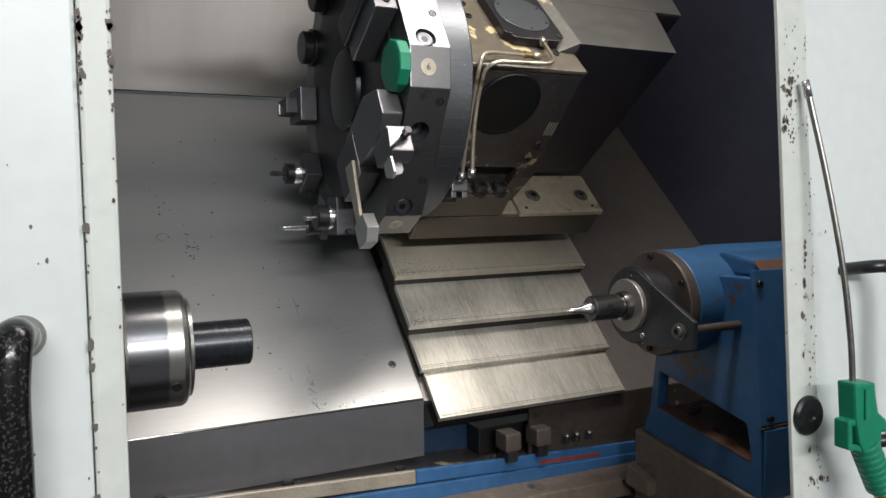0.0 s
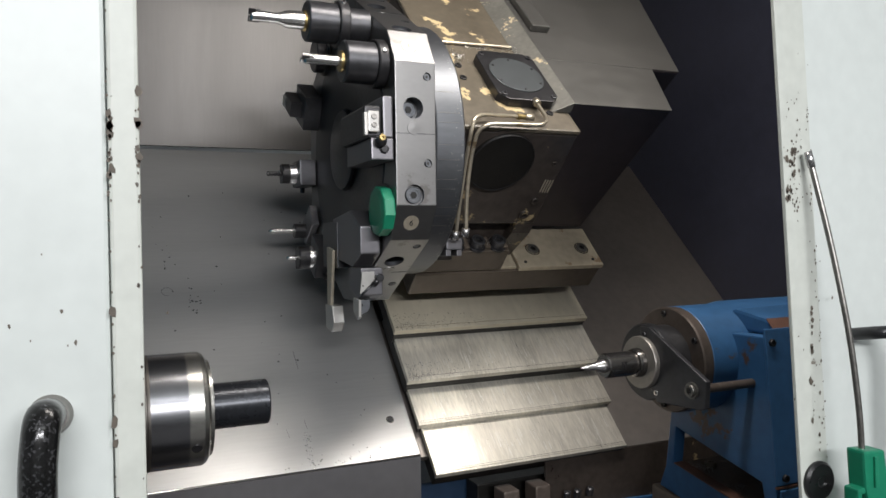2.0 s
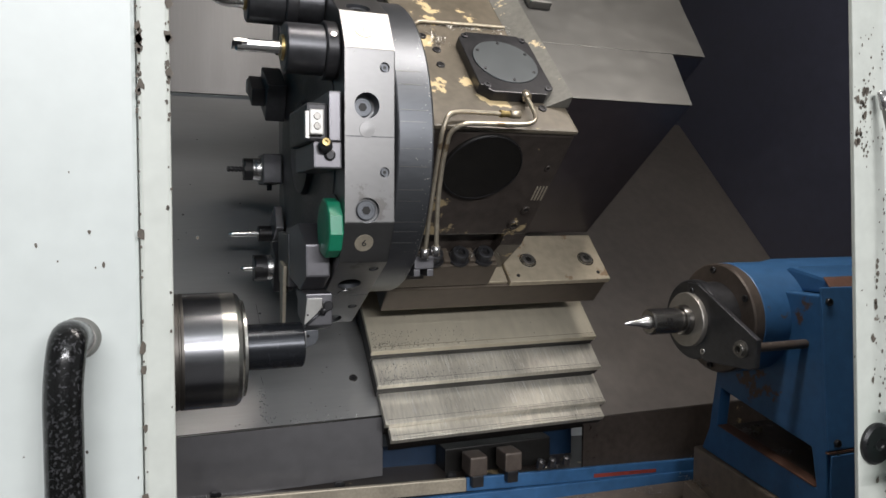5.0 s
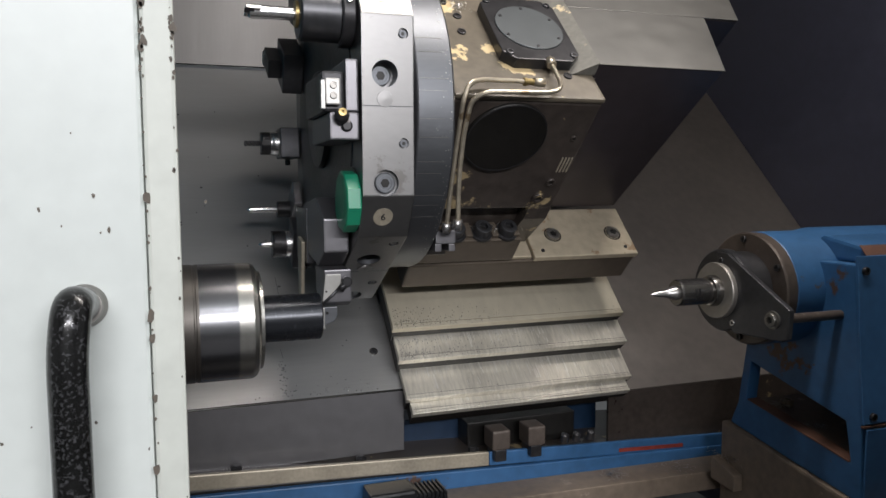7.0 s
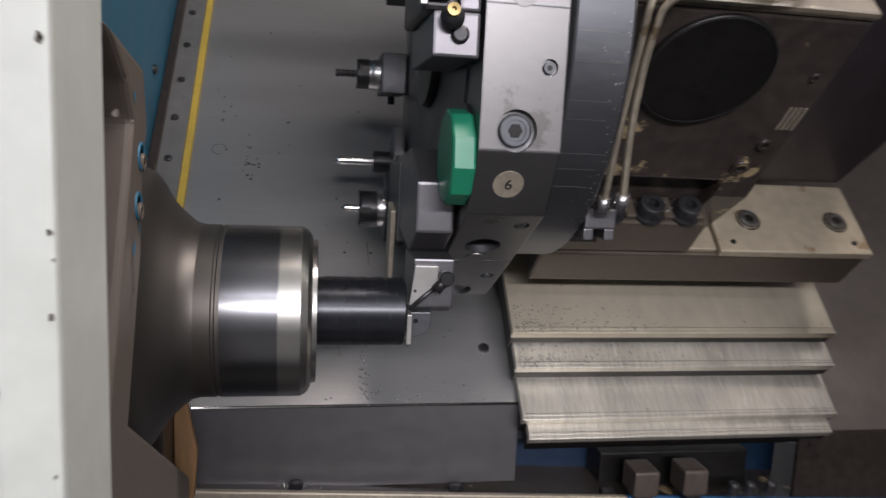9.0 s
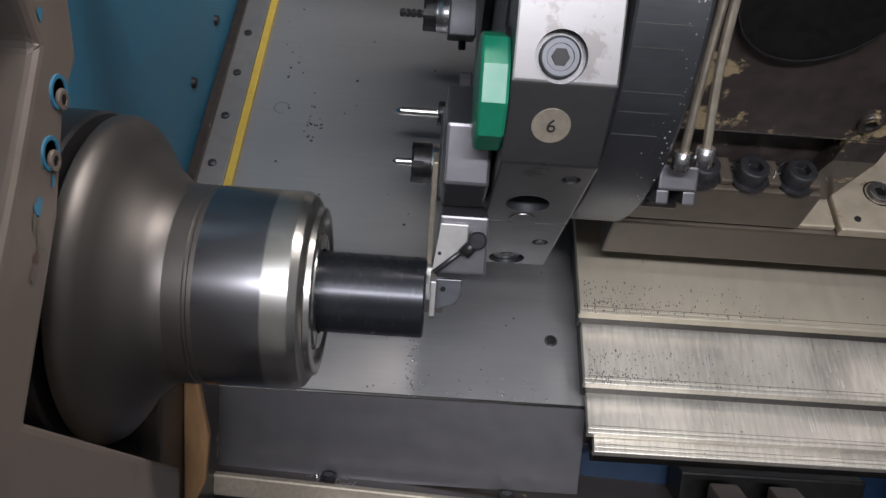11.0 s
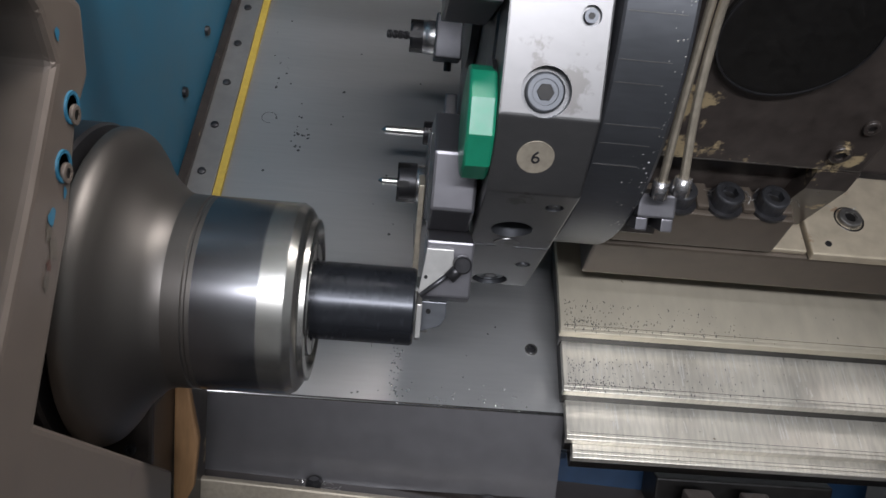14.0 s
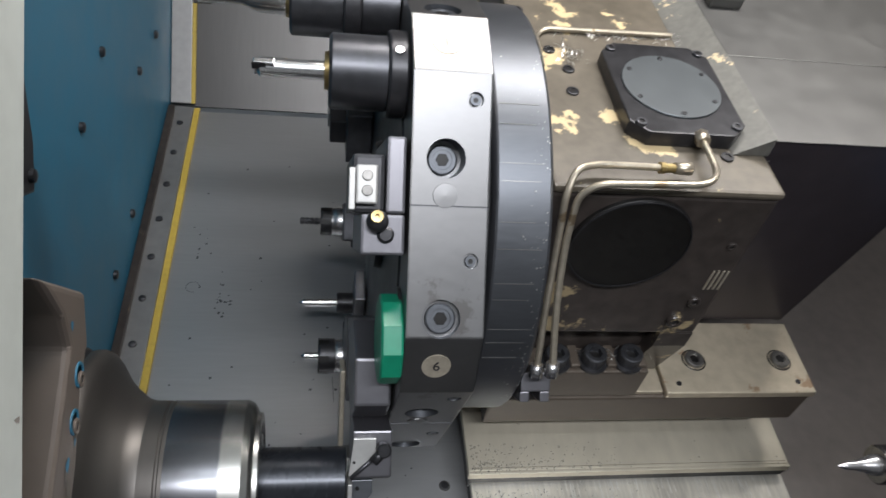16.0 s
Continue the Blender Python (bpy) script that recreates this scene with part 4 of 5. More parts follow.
def turret_disc(slide):
    pts = []
    for i in range(6):
        for s in (1, -1):
            y, z = -H_LONG, s * LONG / 2
            a = radians(60 * i)
            pts.append((y * math.cos(a) - z * math.sin(a), y * math.sin(a) + z * math.cos(a)))
    pts.sort(key=lambda p: math.atan2(p[1], p[0]))
    bores = [(0.058, 0.032, 0.0135, 0.02), (0.058, -0.077, 0.0135, 0.006), (0.077, 0.072, 0.0055, 0.004), (0.077, -0.037, 0.0055, 0.003)]
    holes = [(st(60 * i) @ aim((x, -H_LONG, z), (0, -1, 0)), r, dep) for i in range(6) for x, z, r, dep in bores]
    d = part("turret_disc", bored(prism(pts, 0.034, 0.0885, 0.0012), holes), FLAT, slide, "ground twelve-station turret disc with numbered pins")
    for i in range(6):
        m = st(60 * i)
        for x, z, r, dep in bores:
            boring((x, z, H_LONG), r, dep, d, m, "bolt_hole" if r > 0.01 else "set_screw_hole")
        for z in (0.007,):
            part("station_pin", lathe([(0, 0.0085), (0.0006, 0.0083), (0.0008, 0.0001)], 24, m @ aim((0.058, -H_LONG, z), (0, -1, 0))), RUSTPIN if i in (3, 4) else FLAT, d)
        part("face_seam", moved(box(0.0342, 0.0883, -H_LONG - 0.0004, -H_LONG + 0.001, -0.0004, 0.0004, 0), m), HOLDER, d)
        m2 = st(60 * i - 30)
        part("station_pin", lathe([(0, 0.0105), (0.0007, 0.0103), (0.0009, 0.0001)], 24, m2 @ aim((0.058, -H_SHORT, 0), (0, -1, 0))), RUSTPIN, d, "round numbered station pin")
        if i == 0:
            part("pin_number", moved(lettered("6", 0.011, 0.0004), m2 @ Matrix.Translation((0.058, -H_SHORT - 0.0009, 0)) @ Matrix.Rotation(radians(90), 4, "X")), HOLDER, d)
        else:
            part("pin_number_bar", moved(box(0.0572, 0.0584, -H_SHORT - 0.0012, -H_SHORT, -0.003, 0.003, 0), m2), HOLDER, d)
    # left face recess ring
    part("disc_face", lathe([(0.0342, 0.17), (0.0325, 0.168), (0.0325, 0.06), (0.034, 0.055)], 72), DARK, d, "dark left face of the disc")
    part("hub_cap", lathe([(0.0315, 0.06), (0.026, 0.058), (0.024, 0.05), (0.024, 0.0001)], 48), DARK, d)

    def piece(name, bm, m, phi, label=""):
        return part(name, moved(bm, st(phi)), m, d, label)

    def collet_tool(phi, r, reach, shank, nut=0.021, block=True, fluted=False, lift=0.0):
        """A collet holder with its drill, axis along x at radius r; the tip stands at x = reach."""
        off = Matrix.Translation((0, -r, lift))
        if block:
            piece("holder_block", moved(box(0.004, 0.0315, -0.026, 0.03, -0.022, 0.022, 0.002), off), HOLDER, phi, "dark square tool holder block")
            piece("holder_screw", moved(lathe([(0, 0.004), (0.008, 0.004), (0.009, 0.003)], 12, aim((0.02, -0.02, 0.022), (0, 0, 1))), off), DARK, phi)
        piece("collet_collar", lathe([(-0.008, 0.0165), (-0.004, 0.017), (-0.003, 0.0175), (0.0045, 0.0175)], 32, off), STEEL, phi)
        piece("collet_nut", lathe([(-0.021, nut * 0.62), (-0.021, nut * 0.86), (-0.019, nut), (-0.004, nut), (-0.003, nut * 0.9)], 32, off), DARK, phi, "black collet nut with spanner slots")
        for i in range(6):
            piece("nut_slot", moved(box(-0.0212, -0.01, nut * 0.86, nut * 1.01, -0.003, 0.003, 0), off @ Matrix.Rotation(i * math.pi / 3, 4, "X")), BORE, phi)
        if fluted:
            tw = bmesh.new()
            n, seg = 40, 12
            vs = []
            for j in range(n + 1):
                x = reach + (-0.02 - reach) * j / n
                for i in range(seg):
                    a = 2 * math.pi * i / seg
                    rr = shank * (1.0 if math.cos(2 * (a - j * 0.35)) > -0.2 else 0.68)
                    vs.append(tw.verts.new((x, rr * math.cos(a), rr * math.sin(a))))
            for j in range(n):
                for i in range(seg):
                    k = (i + 1) % seg
                    tw.faces.new([vs[j * seg + i], vs[j * seg + k], vs[(j + 1) * seg + k], vs[(j + 1) * seg + i]])
            tw.faces.new(vs[:seg])
            piece("fluted_cutter", moved(tw, off), DARK, phi, "fluted end mill")
        else:
            piece("drill", lathe([(reach, 0.0003), (reach + shank * 1.1, shank), (-0.02, shank)], 20, off), BRIGHT, phi, "bright spotting drill")

    collet_tool(181, 0.194, -0.045, 0.0042, 0.0165, fluted=True, lift=0.018)
    collet_tool(241, 0.184, -0.039, 0.0036, 0.0185)
    # spot drill in a slim sleeve
    off = Matrix.Translation((0, -0.23, 0))
    piece("sleeve", lathe([(0.0, 0.0001), (0.0, 0.0115), (0.001, 0.0125), (0.034, 0.0125), (0.034, 0.016), (0.0315, 0.016)], 32, off), DARK, 211, "black drill sleeve")
    piece("drill", lathe([(-0.044, 0.0003), (-0.039, 0.0042), (-0.03, 0.0046), (0.0, 0.0046)], 20, off), BRIGHT, 211, "bright spotting drill")
    piece("holder_block", moved(box(0.019, 0.0312, -0.014, 0.05, -0.02, 0.018, 0.002), off), PURPLE, 211, "dark square tool holder block")
    # two big milling holders on top
    for phi, r, out, long in ((29.5, 0.188, 0.0, 0.0), (57, 0.186, 0.03, 0.022)):
        off = Matrix.Translation((-out, -r, 0))
        steel = BRIGHT
        if out:
            piece("holder_neck", lathe([(0.0335, 0.022), (0.034, 0.023), (0.0325 + out, 0.023)], 40, off), HOLDER, phi, "dark neck of the long tool holder")
        piece("milling_holder", lathe([(-0.021, 0.012), (-0.021, 0.0245), (-0.019, 0.0265), (0.019, 0.0265), (0.0195, 0.0255)], 48, off), HOLDER, phi, "dark round milling tool holder")
        piece("holder_flange", lathe([(0.0195, 0.03), (0.021, 0.031), (0.0315, 0.031), (0.033, 0.03)], 48, off), DARK, phi)
        piece("flange_screw", lathe([(0, 0.0035), (0.0015, 0.003), (0.0015, 0.0001)], 12, off @ aim((0.026, -0.0305, -0.004), (0, -1, 0))), STEEL, phi)
        piece("holder_bush", lathe([(-0.024, 0.0075), (-0.024, 0.013), (-0.02, 0.014)], 24, off), BRASS, phi)
        piece("cutter_shank", lathe([(-0.05 - long, 0.0065), (-0.035 - long, 0.0065), (-0.03 - 0.7 * long, 0.0068 + 0.2 * long), (-0.022, 0.0065 + 0.25 * long)], 24, off), steel, phi, "bright cutter shank")
        off = off @ Matrix.Translation((-long, 0, 0))
        piece("cutter_head", joined(lathe([(-0.07, 0.0045), (-0.068, 0.007), (-0.05, 0.0068), (-0.05, 0.0001)], 20, off), moved(box(-0.0725, -0.058, -0.0092, -0.002, -0.004, 0.0005, 0.0008), off), moved(box(-0.0725, -0.058, 0.002, 0.0085, -0.0005, 0.004, 0.0008), off)), steel, phi, "bright indexable cutter head")
        piece("insert", moved(box(-0.0735, -0.064, -0.0098, -0.003, -0.0048, -0.0041, 0), off), DARK, phi)
    # turning holder on a back station
    off = Matrix.Translation((0, -0.185, 0))
    piece("holder_block", moved(box(0.004, 0.0315, -0.03, 0.04, -0.028, 0.028, 0.002), off), HOLDER, 151, "dark turning tool block")
    piece("tool_bar", moved(box(-0.014, 0.012, -0.034, 0.02, -0.012, 0.014, 0.002), off), DARK, 151)
    piece("insert_clamp", moved(box(-0.016, -0.006, -0.036, -0.02, -0.006, 0.012, 0.001), off), PALE, 151, "pale insert clamp")
    for phi in (121, 91):
        piece("station_cap", lathe([(0.012, 0.012), (0.012, 0.024), (0.014, 0.026), (0.026, 0.026), (0.027, 0.03), (0.0318, 0.03)], 32, off), DARK, phi, "black round cap on an unused station")
    # turning holder on the front station, with clamp plates and a ball nozzle
    piece("holder_block", joined(box(0.002, 0.0315, -0.205, -0.105, -0.038, -0.0105, 0.002), box(0.0185, 0.0315, -0.204, -0.105, -0.010, 0.042, 0.002)), PURPLE, 1, "grey ground turning tool block")
    piece("tool_bar", box(-0.004, 0.018, -0.2, -0.1, -0.010, 0.03, 0.003), DARK, 1, "dark turning tool shank")
    piece("clamp_plate", box(-0.002, 0.0125, -0.2075, -0.2003, -0.004, 0.022, 0.0015), PALE, 1, "bright clamp plate with two screws")
    piece("insert_edge", box(-0.0065, -0.0022, -0.2068, -0.199, -0.008, 0.02, 0.0006), PALE, 1)
    for z in (0.005, 0.015):
        socket_bolt(st(1) @ Vector((0.0055, -0.2075, z)), st(1).to_3x3() @ Vector((0, -1, 0)), 0.0036, 0.0016, WORNBOLT, d, "clamp_screw")
    piece("nozzle_ball", lathe([(0.0, 0.0001)] + [(0.0075 - 0.0075 * math.cos(a * math.pi / 10), 0.0075 * math.sin(a * math.pi / 10)) for a in range(1, 10)] + [(0.015, 0.0001)], 24, aim((0.0125, -0.2045, -0.016), (0.0, -1, 0.12))), DARK, 1, "ball of the coolant nozzle")
    piece("nozzle_tip", lathe([(0, 0.0042), (0.003, 0.004), (0.0032, 0.0015), (0.001, 0.001), (0.001, 0.0001)], 16, aim((0.0115, -0.2185, -0.0125), (0, -1, 0.2))), BRASS, 1, "brass nozzle tip")
    piece("nozzle_plug", lathe([(0, 0.0058), (0.002, 0.0058), (0.0035, 0.004), (0.0035, 0.0001)], 20, aim((0.0185, -0.205, -0.024), (0, -1, 0))), DARK, 1)
    # green protective plug
    piece("green_plug", lathe([(0.0175, 0.022), (0.0185, 0.0305), (0.0198, 0.032), (0.032, 0.032), (0.0335, 0.031)], 10, Matrix.Translation((0, -0.198, 0)) @ Matrix.Rotation(0.31, 4, "X")), GREEN, -29, "faceted green plastic plug in an unused station")
    piece("plug_seat", lathe([(0.0315, 0.03), (0.034, 0.03)], 32, Matrix.Translation((0, -0.185, 0))), DARK, -29)
    # facing tool that cuts the bar: laid out in y and z from the hub
    def flat(name, x0, x1, poly, m, label="", w=0.001):
        return part(name, prism([(y - HUB[0], z - HUB[1]) for y, z in poly], x0, x1, w), m, d, label)

    flat("holder_block", 0.004, 0.0315, [(-0.005, 1.158), (-0.005, 1.122), (0.03, 1.104), (0.12, 1.115), (0.12, 1.17), (0.04, 1.18)], PURPLE, "grey ground facing tool block", 0.002)
    flat("parting_blade", -0.0022, 0.0022, [(0.103, 1.125), (0.118, 1.04), (0.134, 1.04), (0.132, 1.13)], RUSTPIN, "brown parting blade")
    flat("parting_tip", -0.003, 0.013, [(0.105, 1.046), (0.098, 1.022), (0.112, 1.008), (0.14, 1.012), (0.142, 1.046)], PALE, "pale parting insert holder")
    flat("parting_block", 0.0025, 0.0315, [(0.095, 1.1), (0.095, 1.165), (0.17, 1.165), (0.17, 1.1)], HOLDER, "dark parting tool block")
    flat("blade_seat", 0.004, 0.0335, [(-0.006, 1.1035), (-0.006, 1.068), (0.008, 1.062), (0.045, 1.075), (0.045, 1.1035)], PURPLE, "grey ground seat block", 0.0015)
    part("insert_plate", prism_y([(0.0045, -0.174), (0.021, -0.174), (0.021, -0.186), (0.0035, -0.2025), (0.0012, -0.2025)], -0.156, -0.1525, 0.0005), PALE, d, "bright facing insert plate")
    part("plate_hole", lathe([(0, 0.0012), (0.0004, 0.0011), (0.0004, 0.0001)], 12, aim((0.005, -0.156, -0.192), (0, -1, 0))), BORE, d)
    part("clamp_lever", tube([(0.026, -0.158, -0.183), (0.019, -0.159, -0.191)], 0.004, 12), DARK, d, "black clamp lever")
    part("clamp_knob", lathe([(0, 0.0055), (0.006, 0.0055), (0.007, 0.0045), (0.007, 0.0001)], 20, aim((0.0265, -0.1555, -0.182), (0, -1, 0))), DARK, d)
    part("lever_bar", tube([(0.021, -0.1575, -0.187), (0.0025, -0.1575, -0.2035)], 0.0017, 8), HOLDER, d)
    flat("lower_insert", 0.001, 0.0045, [(-0.004, 1.062), (-0.004, 1.04), (0.004, 1.036), (0.02, 1.046), (0.02, 1.064)], PALE, "pale grooving insert", 0.0006)
    part("insert_pad", prism_y([(0.0012, -0.212), (0.0205, -0.212), (0.0205, -0.222), (0.017, -0.228), (0.0012, -0.2335)], -0.138, -0.134, 0.0006), RING, d, "grey insert pad with a screw")
    part("pad_screw", lathe([(0, 0.0018), (0.0006, 0.0016), (0.0006, 0.0001)], 12, aim((0.009, -0.138, -0.2185), (0, -1, 0))), BORE, d)
    return d


# ---- tailstock ----
def tailstock():
    t = thing("tailstock", "worn blue tailstock with a live centre and rusty base", "tailstock")
    ax = Matrix.Translation(AX)
    part("live_centre", lathe([(0.422, 0.0004), (0.4285, 0.003), (0.432, 0.0038), (0.44, 0.0045), (0.447, 0.0062), (0.454, 0.0088), (0.4575, 0.0095), (0.459, 0.0095)], 40, ax), STEEL, t, "bright pointed live centre")
    part("quill", lathe([(0.459, 0.011), (0.459, 0.0155), (0.461, 0.0172), (0.504, 0.0172), (0.505, 0.0158), (0.508, 0.0158), (0.509, 0.019), (0.514, 0.0205), (0.52, 0.0205)], 48, ax), QUILL, t, "oily ground steel quill")
    part("quill_mark", box(0.478, 0.4795, -0.0178, -0.0171, 1.048, 1.057, 0), DARK, t)
    part("quill_mark", box(0.483, 0.4845, -0.0178, -0.0171, 1.048, 1.057, 0), DARK, t)
    part("bearing_plate", lathe([(0.519, 0.036), (0.5205, 0.037), (0.5305, 0.037), (0.5305, 0.0001)], 48, ax), STAINED, t)
    part("flange", lathe([(0.53, 0.052), (0.532, 0.054), (0.541, 0.054), (0.542, 0.05), (0.572, 0.05)], 64, ax), HOLDER, t, "dark bearing flange")
    part("bracket", prism([(0.006, 1.1), (-0.014, 1.1), (-0.123, 1.043), (-0.121, 1.008), (-0.112, 1.004), (-0.03, 0.999), (-0.005, 1.03)], 0.526, 0.534, 0.0015), HOLDER, t, "dark triangular steel bracket")
    socket_bolt((0.526, -0.099, 1.028), (-1, 0, 0), 0.0085, 0.007, WORNBOLT, t, "bracket_bolt")
    part("bracket_nut", lathe([(0, 0.011), (0.003, 0.011)], 24, aim((0.526, -0.099, 1.028), (-1, 0, 0))), WORNBOLT, t)
    socket_bolt((0.526, -0.03, 1.012), (-1, 0, 0), 0.004, 0.002, STEEL, t, "bracket_screw")
    socket_bolt((0.526, -0.004, 1.09), (-1, 0, 0), 0.004, 0.002, HOLDER, t, "bracket_screw")
    part("guide_rod", tube([(0.532, -0.099, 1.028), (0.64, -0.099, 1.028)], 0.006, 14), COLLAR, t, "rusty guide rod")
    part("collar", lathe([(0.57, 0.058), (0.57, 0.073), (0.572, 0.075), (0.586, 0.075)], 72, ax), COLLAR, t, "oil-browned barrel collar with worn paint")
    part("barrel", lathe([(0.586, 0.0745), (0.5875, 0.0755), (0.66, 0.0755), (0.68, 0.079), (1.0, 0.079)], 72, ax), BLUE, t, "blue painted barrel")
    for a in (0.4, 1.5, 2.6, 3.7, 4.8, 5.9):
        socket_bolt((0.5695, 0.066 * math.cos(a), 1.05 + 0.066 * math.sin(a)), (-1, 0, 0), 0.0045, 0.003, DARK, t, "collar_screw")
    # body: a hollow pedestal with a slanting window in its face
    inner = [(0.05, 0.934), (-0.03, 0.916), (-0.1145, 0.897), (-0.1195, 0.872), (-0.1245, 0.8465), (-0.03, 0.862), (0.057, 0.877), (0.0535, 0.905)]
    outer = [(0.054, 1.0), (0.0, 1.09), (-0.118, 1.092), (-0.1375, 0.9), (-0.1415, 0.801), (-0.03, 0.8165), (0.0877, 0.834), (0.0733, 0.868)]
    v = [(x, y, z) for x in (0.63, 0.65) for y, z in outer + inner]
    f = []
    for i in range(8):
        j = (i + 1) % 8
        f += [(i, j, 8 + j, 8 + i), (16 + i, 16 + j, 24 + j, 24 + i), (i, j, 16 + j, 16 + i), (8 + i, 8 + j, 24 + j, 24 + i)]
    part("pedestal", bev(mk(v, f), 0.002), BLUE, t, "blue hollow pedestal casting with a slanted window")
    part("pedestal_body", prism([(0.054, 1.0), (0.0, 1.09), (-0.117, 1.09), (-0.1165, 0.9), (0.052, 0.936)], 0.6505, 0.98, 0.002), BLUE, t)
    part("pedestal_back", box(0.77, 0.98, -0.13, 0.07, 0.83, 0.9, 0.002), NAVY, t)
    part("pedestal_floor", prism([(0.084, 0.834), (-0.14, 0.802), (-0.138, 0.8445), (0.057, 0.8755)], 0.6505, 0.78, 0.001), BROWN, t, "rusty pedestal floor with chips")
    part("rust_lip", prism([(0.054, 0.8768), (-0.122, 0.847), (-0.122, 0.8485), (0.054, 0.8783)], 0.6295, 0.65, 0.0004), RUST, t, "rust-worn edge of the window")
    part("side_plate", prism([(-0.1385, 0.9), (-0.1425, 0.9), (-0.1225, 1.103), (-0.1185, 1.103)], 0.627, 1.0, 0.0015), BLUE, t, "flat blue side plate held by screws")
    part("plate_edge", prism([(-0.1386, 0.896), (-0.143, 0.896), (-0.143, 0.8985), (-0.1386, 0.8985)], 0.627, 1.0, 0.0004), RUST, t, "rusty lower edge of the side plate")
    part("side_skirt", box(0.632, 1.0, -0.1445, -0.1418, 0.7, 0.894, 0.001), BLUE, t)
    part("shoulder", prism([(-0.1175, 1.0905), (-0.1, 1.112), (-0.04, 1.122), (0.0, 1.1), (0.0, 1.0905)], 0.66, 1.0, 0.006), BLUE, t)
    part("worn_strip", prism([(-0.1184, 1.0925), (-0.119, 1.0925), (-0.1, 1.1135), (-0.0994, 1.1128)], 0.655, 1.0, 0), RUST, t, "strip of bare rust along the shoulder")
    for x, y, z in ((0.638, -0.1243, 1.085), (0.642, -0.1416, 0.909), (0.95, -0.1243, 1.085)):
        socket_bolt((x, y, z), (0, -1, 0), 0.005, 0.004, DARK, t, "plate_screw")
    socket_bolt((0.672, -0.1, 0.849), (0, 0, 1), 0.0105, 0.014, HOLDER, t, "foot_bolt", "rusty hold-down bolt")
    socket_bolt((0.68, 0.03, 0.87), (0, 0, 1), 0.009, 0.009, BROWN, t, "foot_bolt")
    part("base", prism([(0.1, 0.70), (-0.17, 0.70), (-0.17, 0.796), (0.1, 0.833)], 0.624, 1.0, 0.004), BROWN, t, "rust brown base block")
    part("corner_plate", prism([(0.1005, 0.745), (0.05, 0.742), (0.05, 0.765), (0.1005, 0.78)], 0.607, 0.6235, 0.002), BROWN, t)
    c = part("chip_litter", chips_of("c", "", [(0.67, -0.03, 0.8605, 0.008, 0.01, (0, 0, 1)), (0.665, 0.03, 0.8715, 0.008, 0.008, (0, 0, 1)), (0.615, 0.075, 0.783, 0.006, 0.02, (0, 0, 1))], 90, 0.005, 12), CHIPS, t, "steel chips")
    c["kind"] = "stuff"
    return t


def wedge():
    w = thing("wooden_wedge", "pale wooden wedge stuck beside the headstock", "wedge")
    part("wedge_body", prism_y([(-0.18, 0.95), (-0.169, 0.945), (-0.16, 0.9), (-0.163, 0.86), (-0.172, 0.84), (-0.179, 0.84)], 0.098, 0.106, 0.002), WOOD, w)
    g = thing("headstock_bracket", "dark oily bracket under the chuck", "bracket")
    part("bracket_body", box(-0.22, -0.18, 0.05, 0.2, 0.78, 0.95, 0.003), GRIME, g)
    socket_bolt((-0.2, 0.049, 0.94), (0, -1, 0), 0.006, 0.006, HOLDER, g)
    socket_bolt((-0.195, 0.049, 0.915), (0, -1, 0), 0.004, 0.004, HOLDER, g)


enclosure()
fixed_sheets()
wiper()
bed()
connector()
left_door()
right_door()
air_gun()
headstock_guard()
CHUCK_OB = chuck()
BAR_OB = bar_stock()
CARRIAGE = carriage()
COVER_OBS = way_covers()
SLIDE_OB = cross_slide()
DISC = turret_disc(SLIDE_OB)
tailstock()
wedge()

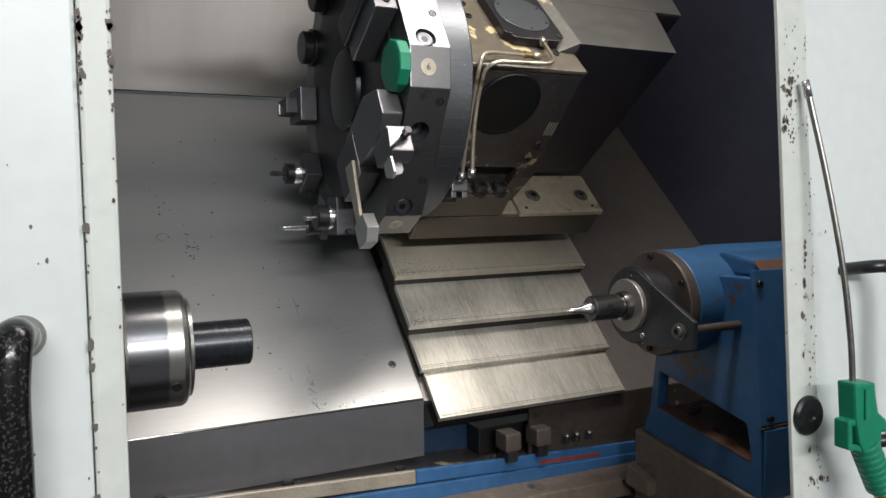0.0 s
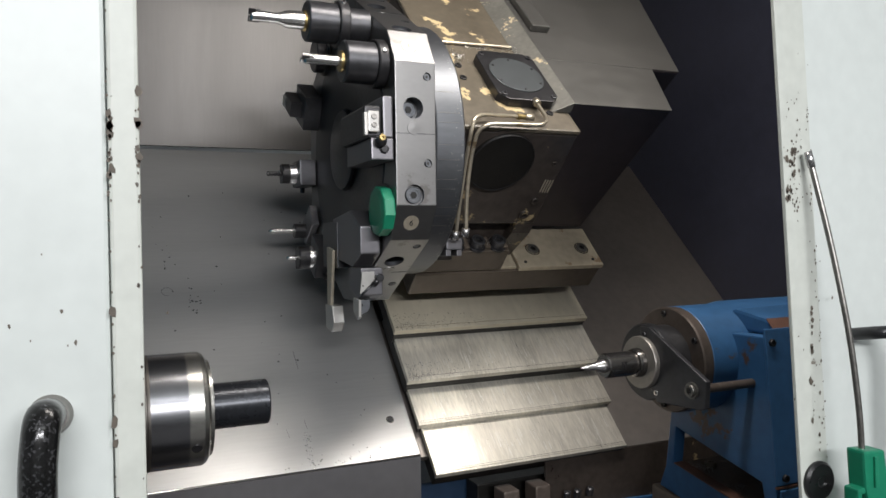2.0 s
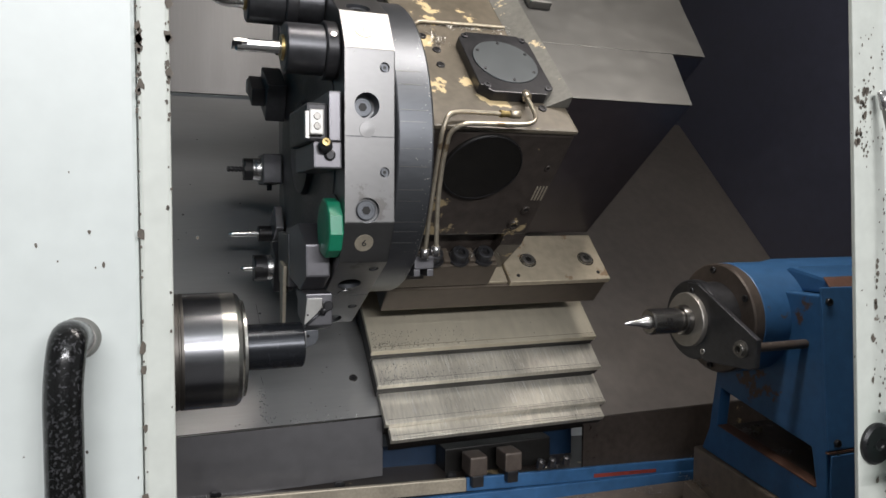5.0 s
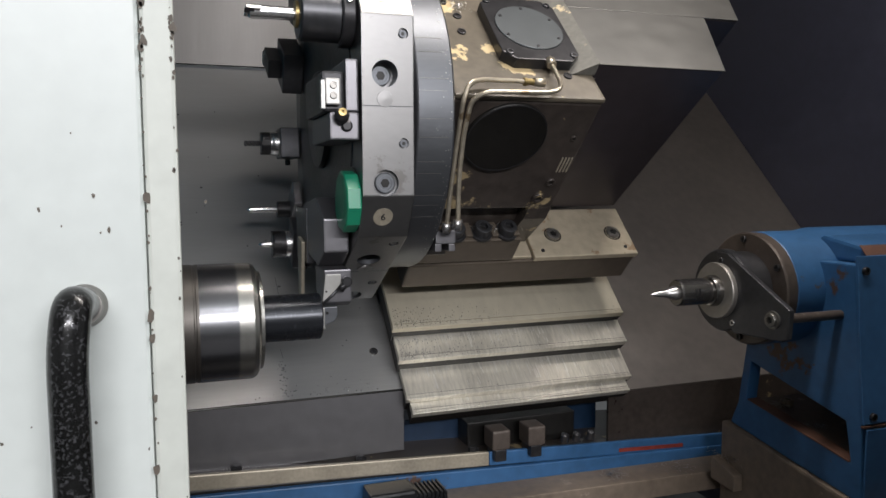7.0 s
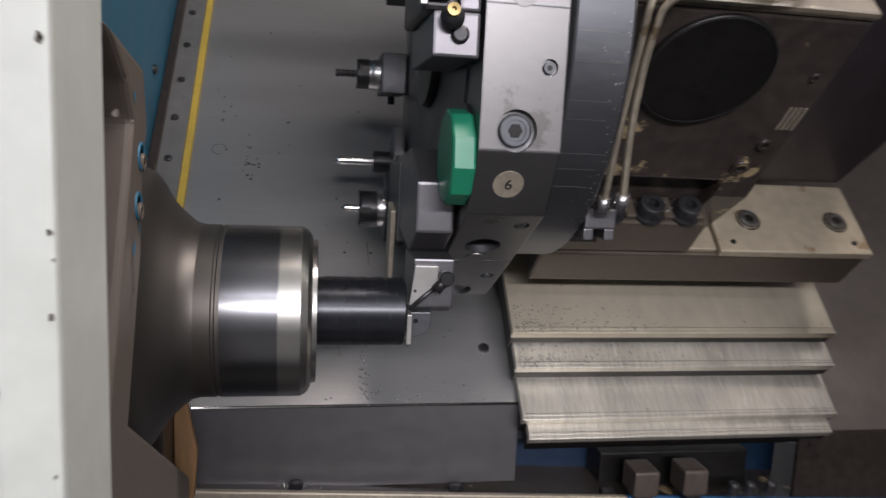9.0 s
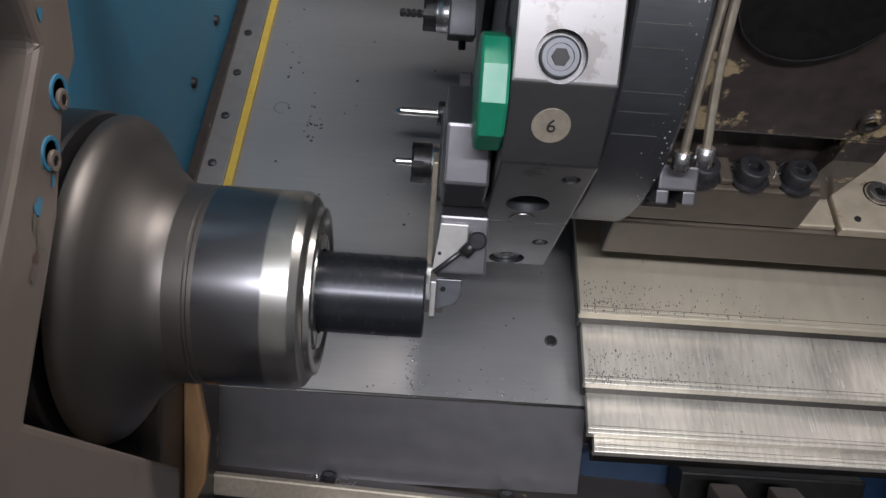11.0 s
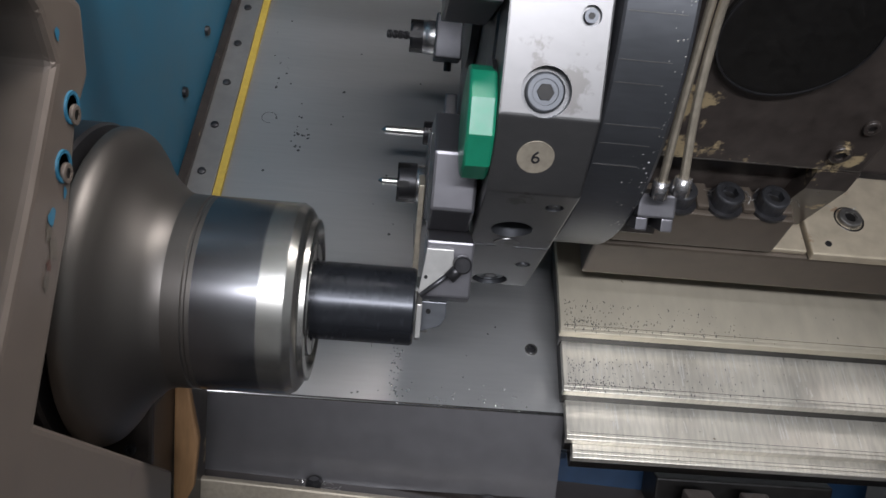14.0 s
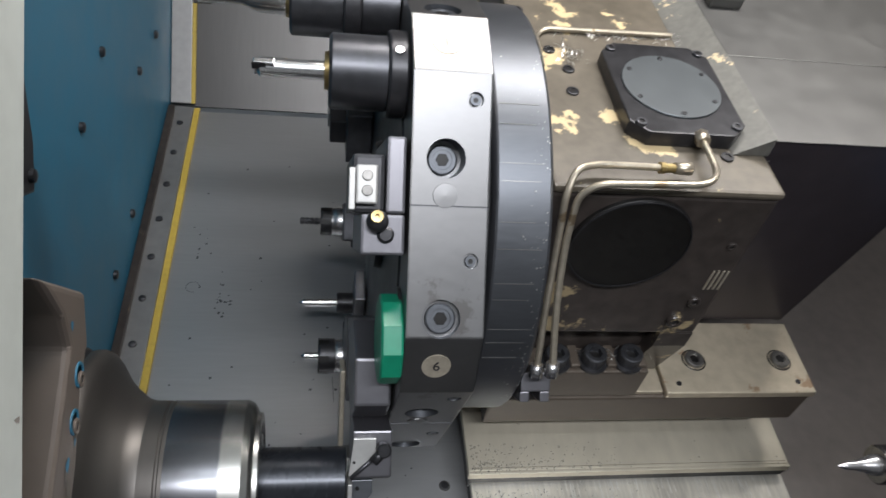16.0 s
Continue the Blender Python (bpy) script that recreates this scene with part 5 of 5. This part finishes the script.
# seconds, carriage offset along the bed, slide offset along the bed, slide travel up the slant, cover travels
TRAVEL = [
    (0.0, 0.149, 0.168, 0.124), (0.1, 0.146, 0.165, 0.124), (0.4, 0.120, 0.139, 0.124), (0.5, 0.117, 0.136, 0.124), (2.5, 0.116, 0.135, 0.124),
    (2.7, 0.111, 0.129, 0.119), (3.0, 0.091, 0.107, 0.102), (3.2, 0.079, 0.092, 0.088), (4.6, 0.006, 0.006, 0.012), (5.0, 0.0, 0.0, 0.003),
    (5.5, 0.0, 0.0, 0.0), (6.5, 0.0, 0.0, -0.0026), (7.5, 0.0, 0.0, -0.0068), (8.5, 0.0, 0.0, -0.0126), (9.0, 0.0, 0.0, -0.0158), (9.5, 0.0, 0.0, -0.0171),
    (10.3, 0.0, 0.0, -0.019), (10.8, 0.002, 0.002, 0.0), (11.5, 0.0, 0.0, -0.003), (12.0, 0.0, 0.0, -0.0046), (13.0, 0.0, 0.0, -0.0066), (14.0, 0.0, 0.0, -0.01), (15.0, 0.0, 0.0, -0.0129), (16.0, 0.0, 0.0, -0.0157),
]
SHARES = (1.0, 0.67, 0.53, 0.03)

# how far each cover has slid down by the end of the first cut, and where it lies after the second approach
SETTLED = ((0.0, 0.0), (-0.003, -0.017), (-0.002, -0.0055), (0.0, 0.0))


def cover_travel(i, t, s):
    """The travel of one cover up the slant: the top one follows the slide, the others lag behind it."""
    if i == 0 or t < 5.2:
        return SHARES[i] * s
    first, second = SETTLED[i]
    return second if t > 10.5 else first * min(1.0, (t - 5.0) / 4.5)


def motions():
    r = math.sqrt(0.5)
    walk(CARRIAGE, [(t, pose(c, 0, 0)) for t, c, x, s in TRAVEL])
    walk(SLIDE_OB, [(t, pose(x, s * r, s * r)) for t, c, x, s in TRAVEL])
    for i, ob in enumerate(COVER_OBS):
        rows = [(t, c, x, cover_travel(i, t, s)) for t, c, x, s in TRAVEL]
        walk(ob, [(t, pose(0.5 * (c + x), s * r, s * r)) for t, c, x, s in rows])
    walk(DISC, [(t, pose(0, *HUB, a)) for t, a in ((0.0, -30), (1.3, -30), (1.4, -23), (1.5, -8), (1.6, 0), (1.7, 0), (16.0, 0))])
    spin = [(0.0, 0.0), (3.3, 0.0)] + [(3.4 + 0.1 * i, 73.0 * i) for i in range(1, 127)]
    for ob in (CHUCK_OB, BAR_OB):
        walk(ob, [(t, pose(*AX, a)) for t, a in spin])


motions()
